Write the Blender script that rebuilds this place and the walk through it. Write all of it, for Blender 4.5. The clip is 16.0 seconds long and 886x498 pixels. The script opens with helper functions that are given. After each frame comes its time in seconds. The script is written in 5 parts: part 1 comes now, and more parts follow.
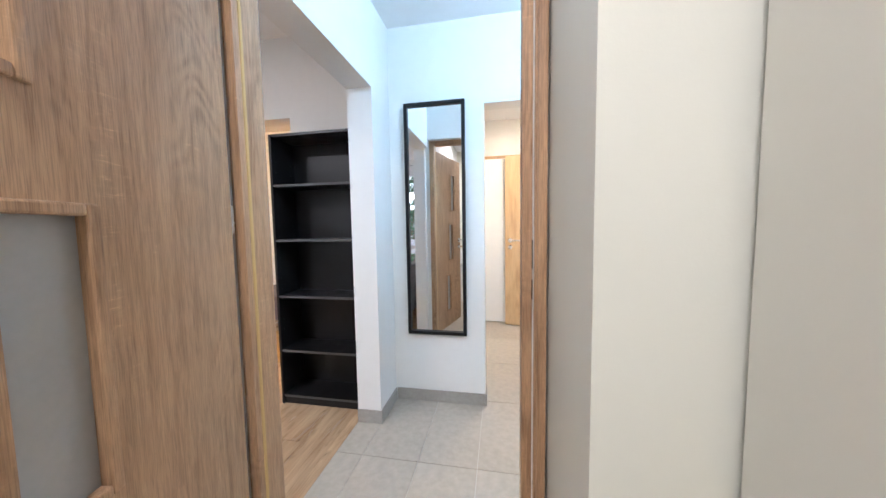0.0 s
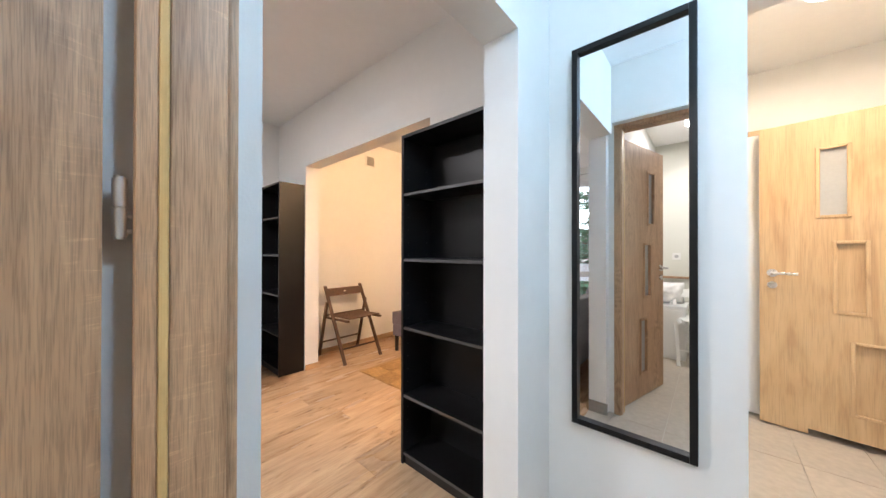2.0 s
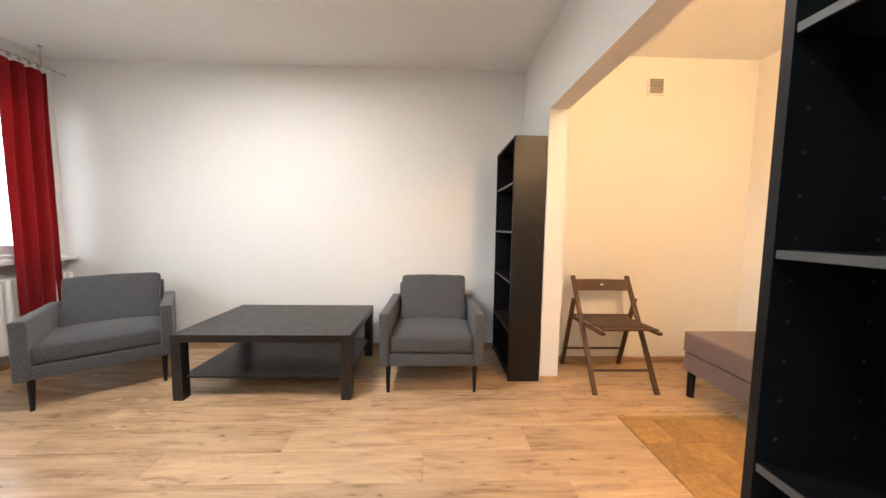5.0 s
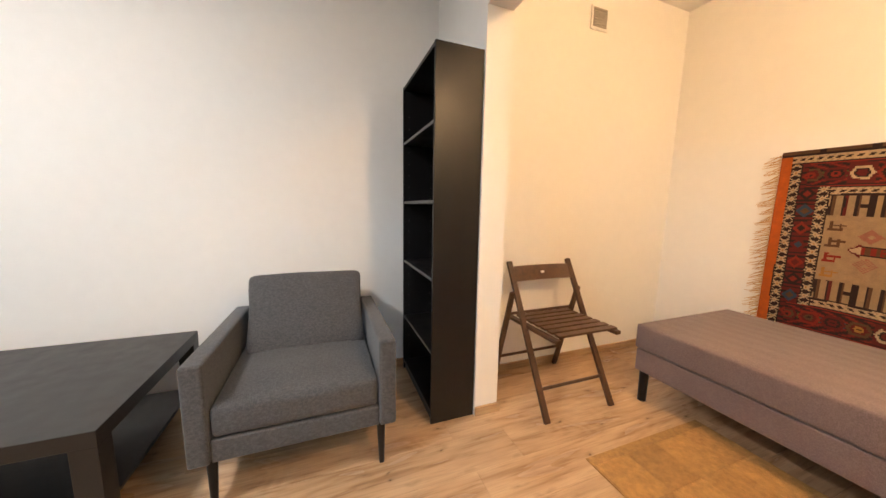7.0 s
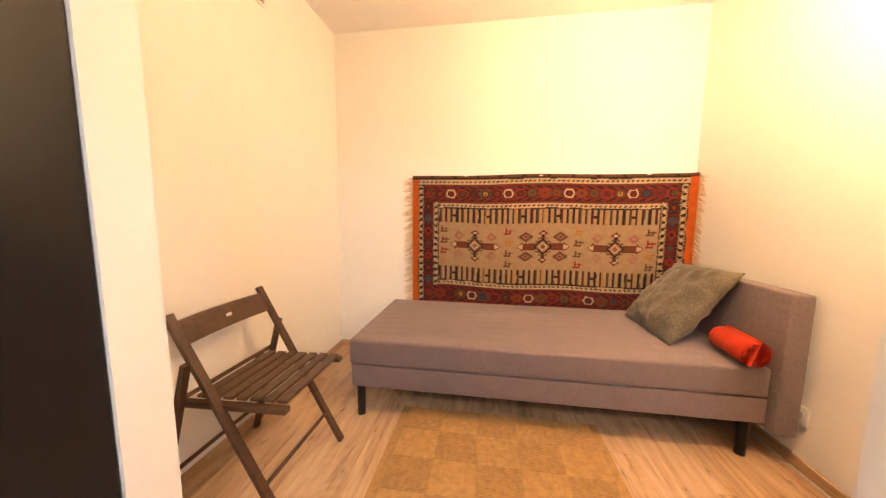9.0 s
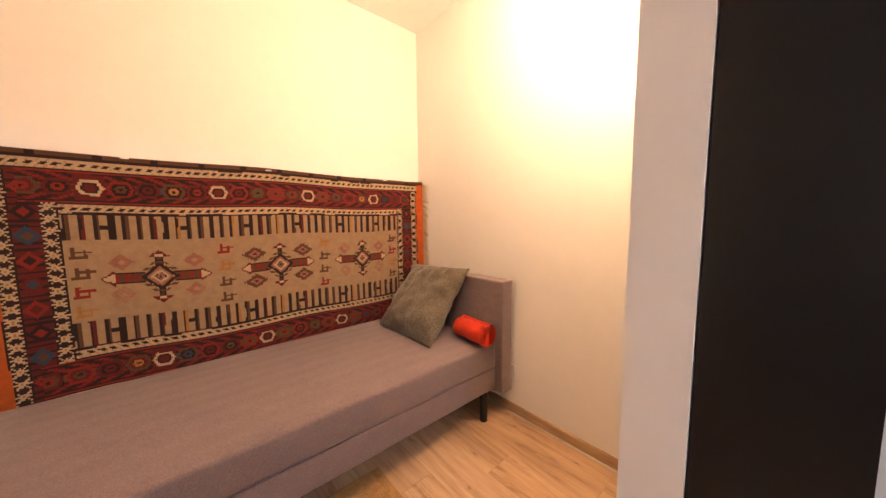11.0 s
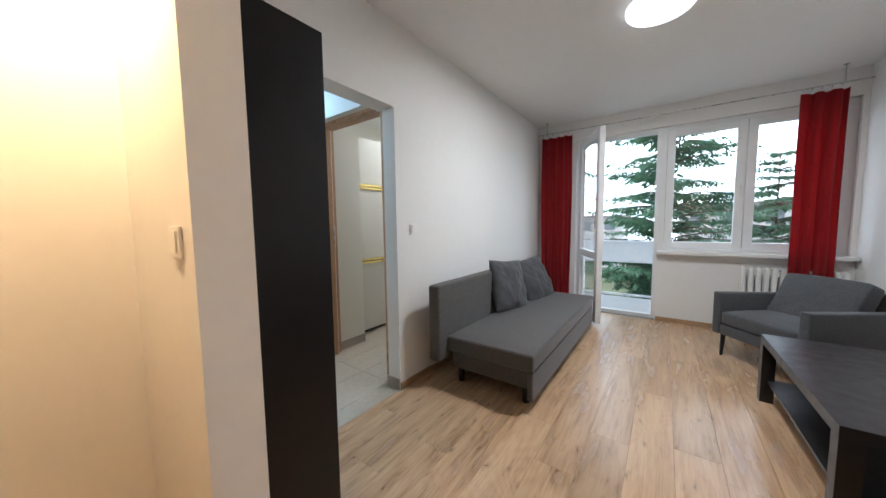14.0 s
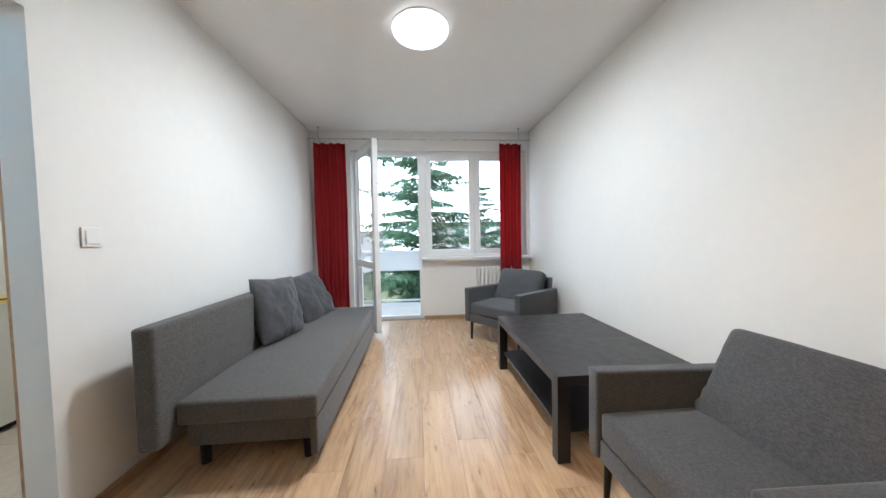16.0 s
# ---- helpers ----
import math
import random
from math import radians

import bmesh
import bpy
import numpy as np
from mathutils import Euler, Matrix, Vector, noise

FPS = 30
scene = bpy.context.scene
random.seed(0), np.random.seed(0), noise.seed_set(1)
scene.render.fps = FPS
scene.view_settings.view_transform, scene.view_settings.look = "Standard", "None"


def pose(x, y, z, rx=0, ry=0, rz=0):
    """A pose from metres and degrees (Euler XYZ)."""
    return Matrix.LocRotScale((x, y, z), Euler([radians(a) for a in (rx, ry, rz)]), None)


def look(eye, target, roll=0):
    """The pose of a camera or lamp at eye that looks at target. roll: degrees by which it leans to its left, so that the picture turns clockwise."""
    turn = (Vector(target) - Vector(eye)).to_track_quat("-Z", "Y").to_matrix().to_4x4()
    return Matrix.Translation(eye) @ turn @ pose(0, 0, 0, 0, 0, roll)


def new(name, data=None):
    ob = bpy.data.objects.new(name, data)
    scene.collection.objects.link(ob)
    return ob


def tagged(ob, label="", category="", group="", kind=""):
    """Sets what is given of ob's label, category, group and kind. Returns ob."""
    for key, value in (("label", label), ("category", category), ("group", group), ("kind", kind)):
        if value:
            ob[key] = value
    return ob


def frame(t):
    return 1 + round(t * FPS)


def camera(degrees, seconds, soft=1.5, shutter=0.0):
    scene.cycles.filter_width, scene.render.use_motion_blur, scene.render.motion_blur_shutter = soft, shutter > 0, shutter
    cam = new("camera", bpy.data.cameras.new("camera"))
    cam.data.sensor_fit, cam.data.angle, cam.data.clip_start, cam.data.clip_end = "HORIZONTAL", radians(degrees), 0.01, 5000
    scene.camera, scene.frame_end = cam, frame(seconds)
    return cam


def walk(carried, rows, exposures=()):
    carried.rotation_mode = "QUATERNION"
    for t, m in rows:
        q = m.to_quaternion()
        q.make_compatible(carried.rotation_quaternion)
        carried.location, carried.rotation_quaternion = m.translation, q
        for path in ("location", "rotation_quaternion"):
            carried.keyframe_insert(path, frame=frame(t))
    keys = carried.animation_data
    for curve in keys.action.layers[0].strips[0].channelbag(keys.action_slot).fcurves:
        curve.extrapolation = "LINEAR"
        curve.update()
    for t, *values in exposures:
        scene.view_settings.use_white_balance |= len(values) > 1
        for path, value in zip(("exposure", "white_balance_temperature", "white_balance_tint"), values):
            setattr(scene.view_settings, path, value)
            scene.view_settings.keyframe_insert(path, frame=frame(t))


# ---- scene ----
cam = camera(110.6, 16.0)
PATH = [
    (0, (0.859, -2.027, 1.187), (0.498, -0.065, 1.045), -0.9),
    (0.5, (0.834, -1.774, 1.174), (0.421, 0.183, 1.148), -1.0),
    (1, (0.79, -1.588, 1.16), (0.096, 0.288, 1.162), -0.8),
    (1.5, (0.718, -1.457, 1.159), (-0.272, 0.281, 1.164), -0.4),
    (2, (0.684, -1.358, 1.167), (-0.636, 0.145, 1.176), 0.1),
    (2.5, (0.672, -1.278, 1.198), (-0.937, -0.09, 1.193), 0.4),
    (3, (0.626, -1.215, 1.217), (-1.178, -0.351, 1.212), 0.4),
    (3.5, (0.522, -1.103, 1.237), (-1.412, -0.584, 1.211), 0.7),
    (4, (0.357, -0.918, 1.221), (-1.638, -0.757, 1.19), 0.9),
    (6.5, (-0.794, -0.74, 1.083), (-2.766, -0.59, 0.788), 1.1),
    (7, (-0.96, -0.699, 1.089), (-2.812, 0.007, 0.819), 1.0),
    (7.5, (-1.104, -0.699, 1.088), (-2.698, 0.483, 0.838), 0.8),
    (8, (-1.244, -0.729, 1.071), (-2.461, 0.844, 0.86), 0.6),
    (8.5, (-1.37, -0.688, 1.117), (-2.106, 1.158, 0.896), 0.4),
    (11, (-1.425, -0.13, 1.15), (-0.125, 1.378, 0.96), -0.6),
    (11.5, (-1.358, -0.129, 1.15), (0.336, 0.912, 0.936), -1.1),
    (12, (-1.32, -0.156, 1.172), (0.613, 0.296, 0.928), -1.0),
    (12.5, (-1.351, -0.12, 1.196), (0.622, -0.347, 0.964), -1.2),
    (13, (-1.399, 0.04, 1.141), (0.393, -0.831, 0.968), -0.4),
    (13.5, (-1.48, 0.218, 1.165), (0.021, -1.092, 0.995), -0.7),
    (14, (-1.514, 0.372, 1.186), (-0.344, -1.242, 1.029), -0.7),
    (14.5, (-1.497, 0.444, 1.187), (-0.702, -1.386, 1.052), -0.9),
    (15, (-1.463, 0.425, 1.187), (-1.01, -1.52, 1.068), -0.9),
    (15.5, (-1.442, 0.285, 1.153), (-1.282, -1.707, 1.057), -1.0),
    (16, (-1.4, 0.08, 1.128), (-1.554, -1.912, 1.048), -1.1),
]
EXPOSURES = [
    (0.0, 0.29, 5850, 17), (0.5, 0.29, 5900, 13), (1.0, 0.31, 5850, 13), (1.5, 0.19, 6050, 15), (2.5, 0.32, 6200, 17), (3.5, 0.37, 6400, 14), (4.2, 0.35, 6550, 13), (6.5, 0.25, 6500, 13),
    (7.5, 0.21, 6500, 13), (8.5, 0.46, 6700, 16), (11.0, 0.03, 6300, 26), (11.5, -0.04, 5980, 22), (12.0, -0.11, 5700, 13), (13.0, -0.28, 5700, 9), (14.5, -0.21, 5720, 8), (15.0, 0.01, 5650, 3), (15.5, 0.15, 5620, 1), (16.0, 0.17, 5680, 7),
]
walk(cam, [(t, look(eye, target, roll)) for t, eye, target, roll in PATH], EXPOSURES)


# ---- world, sun and lamps ----
world = bpy.data.worlds.new("sky")
scene.world = world
world.use_nodes = True
wn = world.node_tree.nodes
sky = wn.new("ShaderNodeTexSky")
sky.sky_type = "NISHITA"
sky.sun_disc = False
sky.sun_elevation, sky.sun_rotation = radians(51), radians(38)
sky.dust_density, sky.air_density = 1.0, 1.0
wn["Background"].inputs["Strength"].default_value = 0.13
world.node_tree.links.new(sky.outputs[0], wn["Background"].inputs["Color"])
sun = new("sun", bpy.data.lights.new("sun", "SUN"))
sun.data.energy, sun.data.angle, sun.data.color = 4.8, radians(12), (1, 0.97, 0.93)
sun.matrix_world = look((7, 9, 14), (0, 0, 0))


def lamp(name, kind, at, watts, color, size=0.2, to=None, spread=None):
    data = bpy.data.lights.new(name, kind)
    data.energy, data.color = watts, color
    if kind == "AREA":
        data.shape, data.size = "DISK", size
    else:
        data.shadow_soft_size = size
    ob = new(name, data)
    ob.matrix_world = look(at, to) if to else Matrix.Translation(at)
    return ob


WARM, COOL, WHITE = (1.0, 0.63, 0.31), (0.49, 0.775, 1.0), (1.0, 0.97, 0.92)
lamp("living_light", "AREA", (-1.440, -2.04, 2.480), 42, WHITE, 0.38, (-1.440, -2.04, 0))
lamp("alcove_light", "POINT", (-0.400, 0.40, 2.13), 62, WARM, 0.06)
lamp("hall_light", "POINT", (1.20, -1.05, 2.27), 24, COOL, 0.05)
lamp("hall_light", "POINT", (1.58, -0.84, 2.38), 10, COOL, 0.05)
lamp("lobby_light", "AREA", (1.145, 0.89, 2.375), 20, (1.0, 0.835, 0.60), 0.26, (1.145, 0.89, 0))
lamp("bathroom_light", "AREA", (2.30, 0.95, 2.37), 16, (1.0, 0.92, 0.80), 0.26, (2.30, 0.95, 0))
lamp("kitchen_light", "AREA", (0.62, -2.55, 2.39), 19, (1.0, 0.96, 0.89), 0.26, (0.62, -2.55, 0))


# ---- materials ----
def mat(name, color, rough=0.5, metal=0.0, vary=0.06, scale=8.0, bump=0.0, bump_scale=60.0, stain=0.0, emit=0.0, emit_color=None, coat=0.0, sheen=0.0, spec=0.5):
    """A plain surface: colour varied at two scales, with fine relief."""
    m = bpy.data.materials.new(name)
    m.use_nodes = True
    nt = m.node_tree
    n, l = nt.nodes, nt.links
    b = n["Principled BSDF"]
    b.inputs["Roughness"].default_value, b.inputs["Metallic"].default_value = rough, metal
    b.inputs["Coat Weight"].default_value, b.inputs["Sheen Weight"].default_value = coat, sheen
    b.inputs["Specular IOR Level"].default_value = spec
    tc = n.new("ShaderNodeTexCoord")
    n1, n2 = n.new("ShaderNodeTexNoise"), n.new("ShaderNodeTexNoise")
    n1.inputs["Scale"].default_value, n2.inputs["Scale"].default_value = scale, scale * 9
    n1.inputs["Detail"].default_value = n2.inputs["Detail"].default_value = 4
    l.new(tc.outputs["Object"], n1.inputs["Vector"]), l.new(tc.outputs["Object"], n2.inputs["Vector"])
    add = n.new("ShaderNodeMath")
    add.operation = "ADD"
    l.new(n1.outputs["Fac"], add.inputs[0]), l.new(n2.outputs["Fac"], add.inputs[1])
    ramp = n.new("ShaderNodeMapRange")
    ramp.inputs["From Min"].default_value, ramp.inputs["From Max"].default_value = 0.6, 1.4
    ramp.inputs["To Min"].default_value, ramp.inputs["To Max"].default_value = 1 - vary, 1 + vary
    l.new(add.outputs[0], ramp.inputs["Value"])
    mul = n.new("ShaderNodeVectorMath")
    mul.operation = "SCALE"
    mul.inputs[0].default_value = color
    l.new(ramp.outputs[0], mul.inputs["Scale"])
    l.new(mul.outputs[0], b.inputs["Base Color"])
    rr = n.new("ShaderNodeMapRange")
    rr.inputs["From Min"].default_value, rr.inputs["From Max"].default_value = 0.3, 0.7
    rr.inputs["To Min"].default_value, rr.inputs["To Max"].default_value = max(0, rough - 0.06 - stain), min(1, rough + 0.06 + stain)
    l.new(n1.outputs["Fac"], rr.inputs["Value"])
    l.new(rr.outputs[0], b.inputs["Roughness"])
    if bump:
        n3, bp = n.new("ShaderNodeTexNoise"), n.new("ShaderNodeBump")
        n3.inputs["Scale"].default_value, n3.inputs["Detail"].default_value = bump_scale, 6
        bp.inputs["Strength"].default_value, bp.inputs["Distance"].default_value = bump, 0.004
        l.new(tc.outputs["Object"], n3.inputs["Vector"]), l.new(n3.outputs["Fac"], bp.inputs["Height"]), l.new(bp.outputs[0], b.inputs["Normal"])
    if emit:
        b.inputs["Emission Color"].default_value = (*(emit_color or color), 1)
        b.inputs["Emission Strength"].default_value = emit
    return m


def wood(name, light, dark, along="z", rough=0.45, scale=1.0, knots=0.0, random_hue=0.0, bump=0.08, streak=0.5, fleck=0.0, figure=0.0, pore=0.0):
    """Grain stretched along one axis, broad figure, fine pores; each object shifted at random."""
    m = bpy.data.materials.new(name)
    m.use_nodes = True
    n, l = m.node_tree.nodes, m.node_tree.links
    b = n["Principled BSDF"]
    tc, info = n.new("ShaderNodeTexCoord"), n.new("ShaderNodeObjectInfo")
    shift = n.new("ShaderNodeVectorMath")
    shift.operation = "MULTIPLY_ADD"
    comb = n.new("ShaderNodeCombineXYZ")
    for k in range(3):
        l.new(info.outputs["Random"], comb.inputs[k])
    l.new(comb.outputs[0], shift.inputs[0])
    shift.inputs[1].default_value = (7.3, 11.7, 5.1)
    l.new(tc.outputs["Object"], shift.inputs[2])

    def stretched(long, cross, detail, distort):
        mp, nz = n.new("ShaderNodeMapping"), n.new("ShaderNodeTexNoise")
        mp.inputs["Scale"].default_value = [long if a == along else cross for a in "xyz"]
        nz.inputs["Scale"].default_value, nz.inputs["Detail"].default_value, nz.inputs["Distortion"].default_value = scale, detail, distort
        l.new(shift.outputs[0], mp.inputs["Vector"]), l.new(mp.outputs[0], nz.inputs["Vector"])
        return nz.outputs["Fac"]

    broad, fine, pores = stretched(1.2, 8, 3, 2.2), stretched(3.5, 60, 4, 0.6), stretched(9, 260, 2, 0.0)
    if pore:
        fine, pores = stretched(5, 105, 4, 0.6), stretched(22, 760, 3, 0.3)
    mix = n.new("ShaderNodeMath")
    mix.operation = "MULTIPLY_ADD"
    l.new(fine, mix.inputs[0])
    mix.inputs[1].default_value = streak
    half = n.new("ShaderNodeMath")
    half.operation = "MULTIPLY"
    half.inputs[1].default_value = 1 - streak
    l.new(broad, half.inputs[0]), l.new(half.outputs[0], mix.inputs[2])
    level = mix.outputs[0]
    if figure:
        # cathedral figure: contour lines of a long slow field, strong in some places and faint in others
        field, where = stretched(2.0, 4.4, 1.2, 0.5), stretched(1.3, 3.6, 1, 0.0)
        ang, sn, msk, amt = n.new("ShaderNodeMath"), n.new("ShaderNodeMath"), n.new("ShaderNodeMapRange"), n.new("ShaderNodeMath")
        ang.operation, sn.operation, amt.operation = "MULTIPLY", "SINE", "MULTIPLY_ADD"
        ang.inputs[1].default_value = 130.0
        l.new(field, ang.inputs[0]), l.new(ang.outputs[0], sn.inputs[0])
        msk.inputs["From Min"].default_value, msk.inputs["From Max"].default_value = 0.42, 0.60
        msk.inputs["To Min"].default_value, msk.inputs["To Max"].default_value = 0.0, figure
        l.new(where, msk.inputs["Value"])
        l.new(sn.outputs[0], amt.inputs[0]), l.new(msk.outputs[0], amt.inputs[1]), l.new(level, amt.inputs[2])
        level = amt.outputs[0]
    ramp = n.new("ShaderNodeValToRGB")
    e = ramp.color_ramp.elements
    e[0].position, e[0].color = 0.36, (*dark, 1)
    e[1].position, e[1].color = 0.62, (*light, 1)
    mid = ramp.color_ramp.elements.new(0.47)
    mid.color = (*[(a * 0.62 + c * 0.38) for a, c in zip(light, dark)], 1)
    l.new(level, ramp.inputs["Fac"])
    out = ramp.outputs[0]
    pm = n.new("ShaderNodeMapRange")
    pm.inputs["From Min"].default_value, pm.inputs["From Max"].default_value = 0.35, 0.5 + 0.4 * pore
    pm.inputs["To Min"].default_value, pm.inputs["To Max"].default_value = 0.86 - pore, 1.0 + 0.3 * pore
    l.new(pores, pm.inputs["Value"])
    sc = n.new("ShaderNodeVectorMath")
    sc.operation = "SCALE"
    l.new(out, sc.inputs[0]), l.new(pm.outputs[0], sc.inputs["Scale"])
    out = sc.outputs[0]
    if knots:
        mp, vo = n.new("ShaderNodeMapping"), n.new("ShaderNodeTexVoronoi")
        mp.inputs["Scale"].default_value = [0.95 if a == along else 3.4 for a in "xyz"]
        warp, wn_ = n.new("ShaderNodeVectorMath"), n.new("ShaderNodeTexNoise")
        wn_.inputs["Scale"].default_value = 9.0
        warp.operation = "MULTIPLY_ADD"
        warp.inputs[1].default_value = (0.07, 0.07, 0.07)
        l.new(shift.outputs[0], wn_.inputs["Vector"]), l.new(wn_.outputs["Color"], warp.inputs[0]), l.new(shift.outputs[0], warp.inputs[2])
        l.new(warp.outputs[0], mp.inputs["Vector"]), l.new(mp.outputs[0], vo.inputs["Vector"])
        kr = n.new("ShaderNodeMapRange")
        kr.inputs["From Min"].default_value, kr.inputs["From Max"].default_value = 0.02, 0.085
        kr.inputs["To Min"].default_value, kr.inputs["To Max"].default_value = 1 - knots, 1.0
        l.new(vo.outputs["Distance"], kr.inputs["Value"])
        s2 = n.new("ShaderNodeVectorMath")
        s2.operation = "SCALE"
        halo, both = n.new("ShaderNodeMapRange"), n.new("ShaderNodeMath")
        halo.inputs["From Min"].default_value, halo.inputs["From Max"].default_value = 0.05, 0.24
        halo.inputs["To Min"].default_value, halo.inputs["To Max"].default_value = 1 - 0.45 * knots, 1.0
        both.operation = "MULTIPLY"
        l.new(vo.outputs["Distance"], halo.inputs["Value"]), l.new(kr.outputs[0], both.inputs[0]), l.new(halo.outputs[0], both.inputs[1])
        l.new(out, s2.inputs[0]), l.new(both.outputs[0], s2.inputs["Scale"])
        out = s2.outputs[0]
    if fleck:
        mp, nz, fr = n.new("ShaderNodeMapping"), n.new("ShaderNodeTexNoise"), n.new("ShaderNodeMapRange")
        mp.inputs["Scale"].default_value = [230 if a == along else 24 for a in "xyz"]
        nz.inputs["Scale"].default_value, nz.inputs["Detail"].default_value, nz.inputs["Distortion"].default_value = 1.0, 3, 1.2
        spots, fm = stretched(2.5, 9.0, 1, 0.5), n.new("ShaderNodeMapRange")
        fm.inputs["From Min"].default_value, fm.inputs["From Max"].default_value = 0.49, 0.60
        l.new(spots, fm.inputs["Value"])
        fr.inputs["From Min"].default_value, fr.inputs["From Max"].default_value = 0.58, 0.72
        fr.inputs["To Min"].default_value, fr.inputs["To Max"].default_value = 1.0, 1.0 + fleck
        l.new(shift.outputs[0], mp.inputs["Vector"]), l.new(mp.outputs[0], nz.inputs["Vector"]), l.new(nz.outputs["Fac"], fr.inputs["Value"])
        s3 = n.new("ShaderNodeVectorMath")
        s3.operation = "SCALE"
        only = n.new("ShaderNodeMix")
        only.inputs[2].default_value = 1.0
        l.new(fm.outputs[0], only.inputs[0]), l.new(fr.outputs[0], only.inputs[3])
        l.new(out, s3.inputs[0]), l.new(only.outputs[0], s3.inputs["Scale"])
        out = s3.outputs[0]
    if random_hue:
        hv, rv = n.new("ShaderNodeHueSaturation"), n.new("ShaderNodeMapRange")
        rv.inputs["To Min"].default_value, rv.inputs["To Max"].default_value = 1 - random_hue, 1 + random_hue
        l.new(info.outputs["Random"], rv.inputs["Value"]), l.new(rv.outputs[0], hv.inputs["Value"]), l.new(out, hv.inputs["Color"])
        out = hv.outputs[0]
    l.new(out, b.inputs["Base Color"])
    ro = n.new("ShaderNodeMapRange")
    ro.inputs["To Min"].default_value, ro.inputs["To Max"].default_value = rough + 0.1, rough - 0.08
    l.new(broad, ro.inputs["Value"]), l.new(ro.outputs[0], b.inputs["Roughness"])
    bp = n.new("ShaderNodeBump")
    bp.inputs["Strength"].default_value, bp.inputs["Distance"].default_value = bump, 0.002
    l.new(fine, bp.inputs["Height"]), l.new(bp.outputs[0], b.inputs["Normal"])
    return m


def cloth(name, color, second, scale=900.0, rough=0.95, bump=0.2, sheen=0.2, mottled=0.16, quilt=0.0):
    """Woven cloth: crossed fine threads of two tones, soft mottling."""
    m = bpy.data.materials.new(name)
    m.use_nodes = True
    n, l = m.node_tree.nodes, m.node_tree.links
    b = n["Principled BSDF"]
    b.inputs["Roughness"].default_value, b.inputs["Sheen Weight"].default_value = rough, sheen
    b.inputs["Specular IOR Level"].default_value = 0.15
    tc = n.new("ShaderNodeTexCoord")
    outs = []
    for stretch in ((1, 0.28, 0.40), (0.28, 1, 1)):
        mp, nz = n.new("ShaderNodeMapping"), n.new("ShaderNodeTexNoise")
        mp.inputs["Scale"].default_value = stretch
        nz.inputs["Scale"].default_value, nz.inputs["Detail"].default_value = scale * 0.35, 3
        l.new(tc.outputs["Object"], mp.inputs["Vector"]), l.new(mp.outputs[0], nz.inputs["Vector"])
        outs.append(nz.outputs["Fac"])
    add = n.new("ShaderNodeMath")
    add.operation = "MULTIPLY"
    l.new(outs[0], add.inputs[0]), l.new(outs[1], add.inputs[1])
    mot = n.new("ShaderNodeTexNoise")
    mot.inputs["Scale"].default_value, mot.inputs["Detail"].default_value = 14, 5
    l.new(tc.outputs["Object"], mot.inputs["Vector"])
    sm = n.new("ShaderNodeMath")
    sm.operation = "MULTIPLY_ADD"
    l.new(mot.outputs["Fac"], sm.inputs[0])
    sm.inputs[1].default_value = mottled
    l.new(add.outputs[0], sm.inputs[2])
    ramp = n.new("ShaderNodeValToRGB")
    e = ramp.color_ramp.elements
    e[0].position, e[0].color = 0.18 + mottled * 0.4, (*second, 1)
    e[1].position, e[1].color = 0.34 + mottled * 0.6, (*color, 1)
    l.new(sm.outputs[0], ramp.inputs["Fac"]), l.new(ramp.outputs[0], b.inputs["Base Color"])
    bp = n.new("ShaderNodeBump")
    bp.inputs["Strength"].default_value, bp.inputs["Distance"].default_value = bump, 0.002
    l.new(add.outputs[0], bp.inputs["Height"]), l.new(bp.outputs[0], b.inputs["Normal"])
    if quilt:
        wv, b2 = n.new("ShaderNodeTexWave"), n.new("ShaderNodeBump")
        wv.bands_direction, wv.wave_profile = "Y", "SIN"
        wv.inputs["Scale"].default_value, wv.inputs["Distortion"].default_value = quilt, 0.3
        b2.inputs["Strength"].default_value, b2.inputs["Distance"].default_value = 0.2, 0.006
        l.new(tc.outputs["Object"], wv.inputs["Vector"]), l.new(wv.outputs["Fac"], b2.inputs["Height"])
        l.new(bp.outputs[0], b2.inputs["Normal"]), l.new(b2.outputs[0], b.inputs["Normal"])
    return m


def glass(name, tint=(1, 1, 1), rough=0.0, frosted=False):
    m = bpy.data.materials.new(name)
    m.use_nodes = True
    b = m.node_tree.nodes["Principled BSDF"]
    b.inputs["Base Color"].default_value = (*tint, 1)
    b.inputs["Transmission Weight"].default_value, b.inputs["Roughness"].default_value, b.inputs["IOR"].default_value = 1, rough, 1.45
    return m


M_WALL = mat("white_wall_paint", (0.82, 0.81, 0.782), 0.8, vary=0.02, scale=2.0, bump=0.10, bump_scale=180)
M_CEIL = mat("ceiling_paint", (0.87, 0.865, 0.85), 0.85, vary=0.02, scale=2.0, bump=0.08, bump_scale=160)
M_KITCH = mat("cream_wall_paint", (0.715, 0.708, 0.635), 0.6, vary=0.006, scale=2.0, bump=0.06, bump_scale=160)
M_PLANK = wood("oak_laminate", (0.600, 0.405, 0.242), (0.350, 0.208, 0.110), "y", 0.24, 0.75, knots=0.55, random_hue=0.10, streak=0.36, figure=0.022)
M_JOINT = mat("dark_floor_joint", (0.10, 0.06, 0.035), 0.8)
M_TILE = mat("beige_stone_tile", (0.43, 0.375, 0.305), 0.42, vary=0.16, scale=3.0, bump=0.06, bump_scale=30, stain=0.05)
M_GROUT = mat("pale_grout", (0.55, 0.52, 0.46), 0.9, vary=0.08, scale=20, bump=0.2)
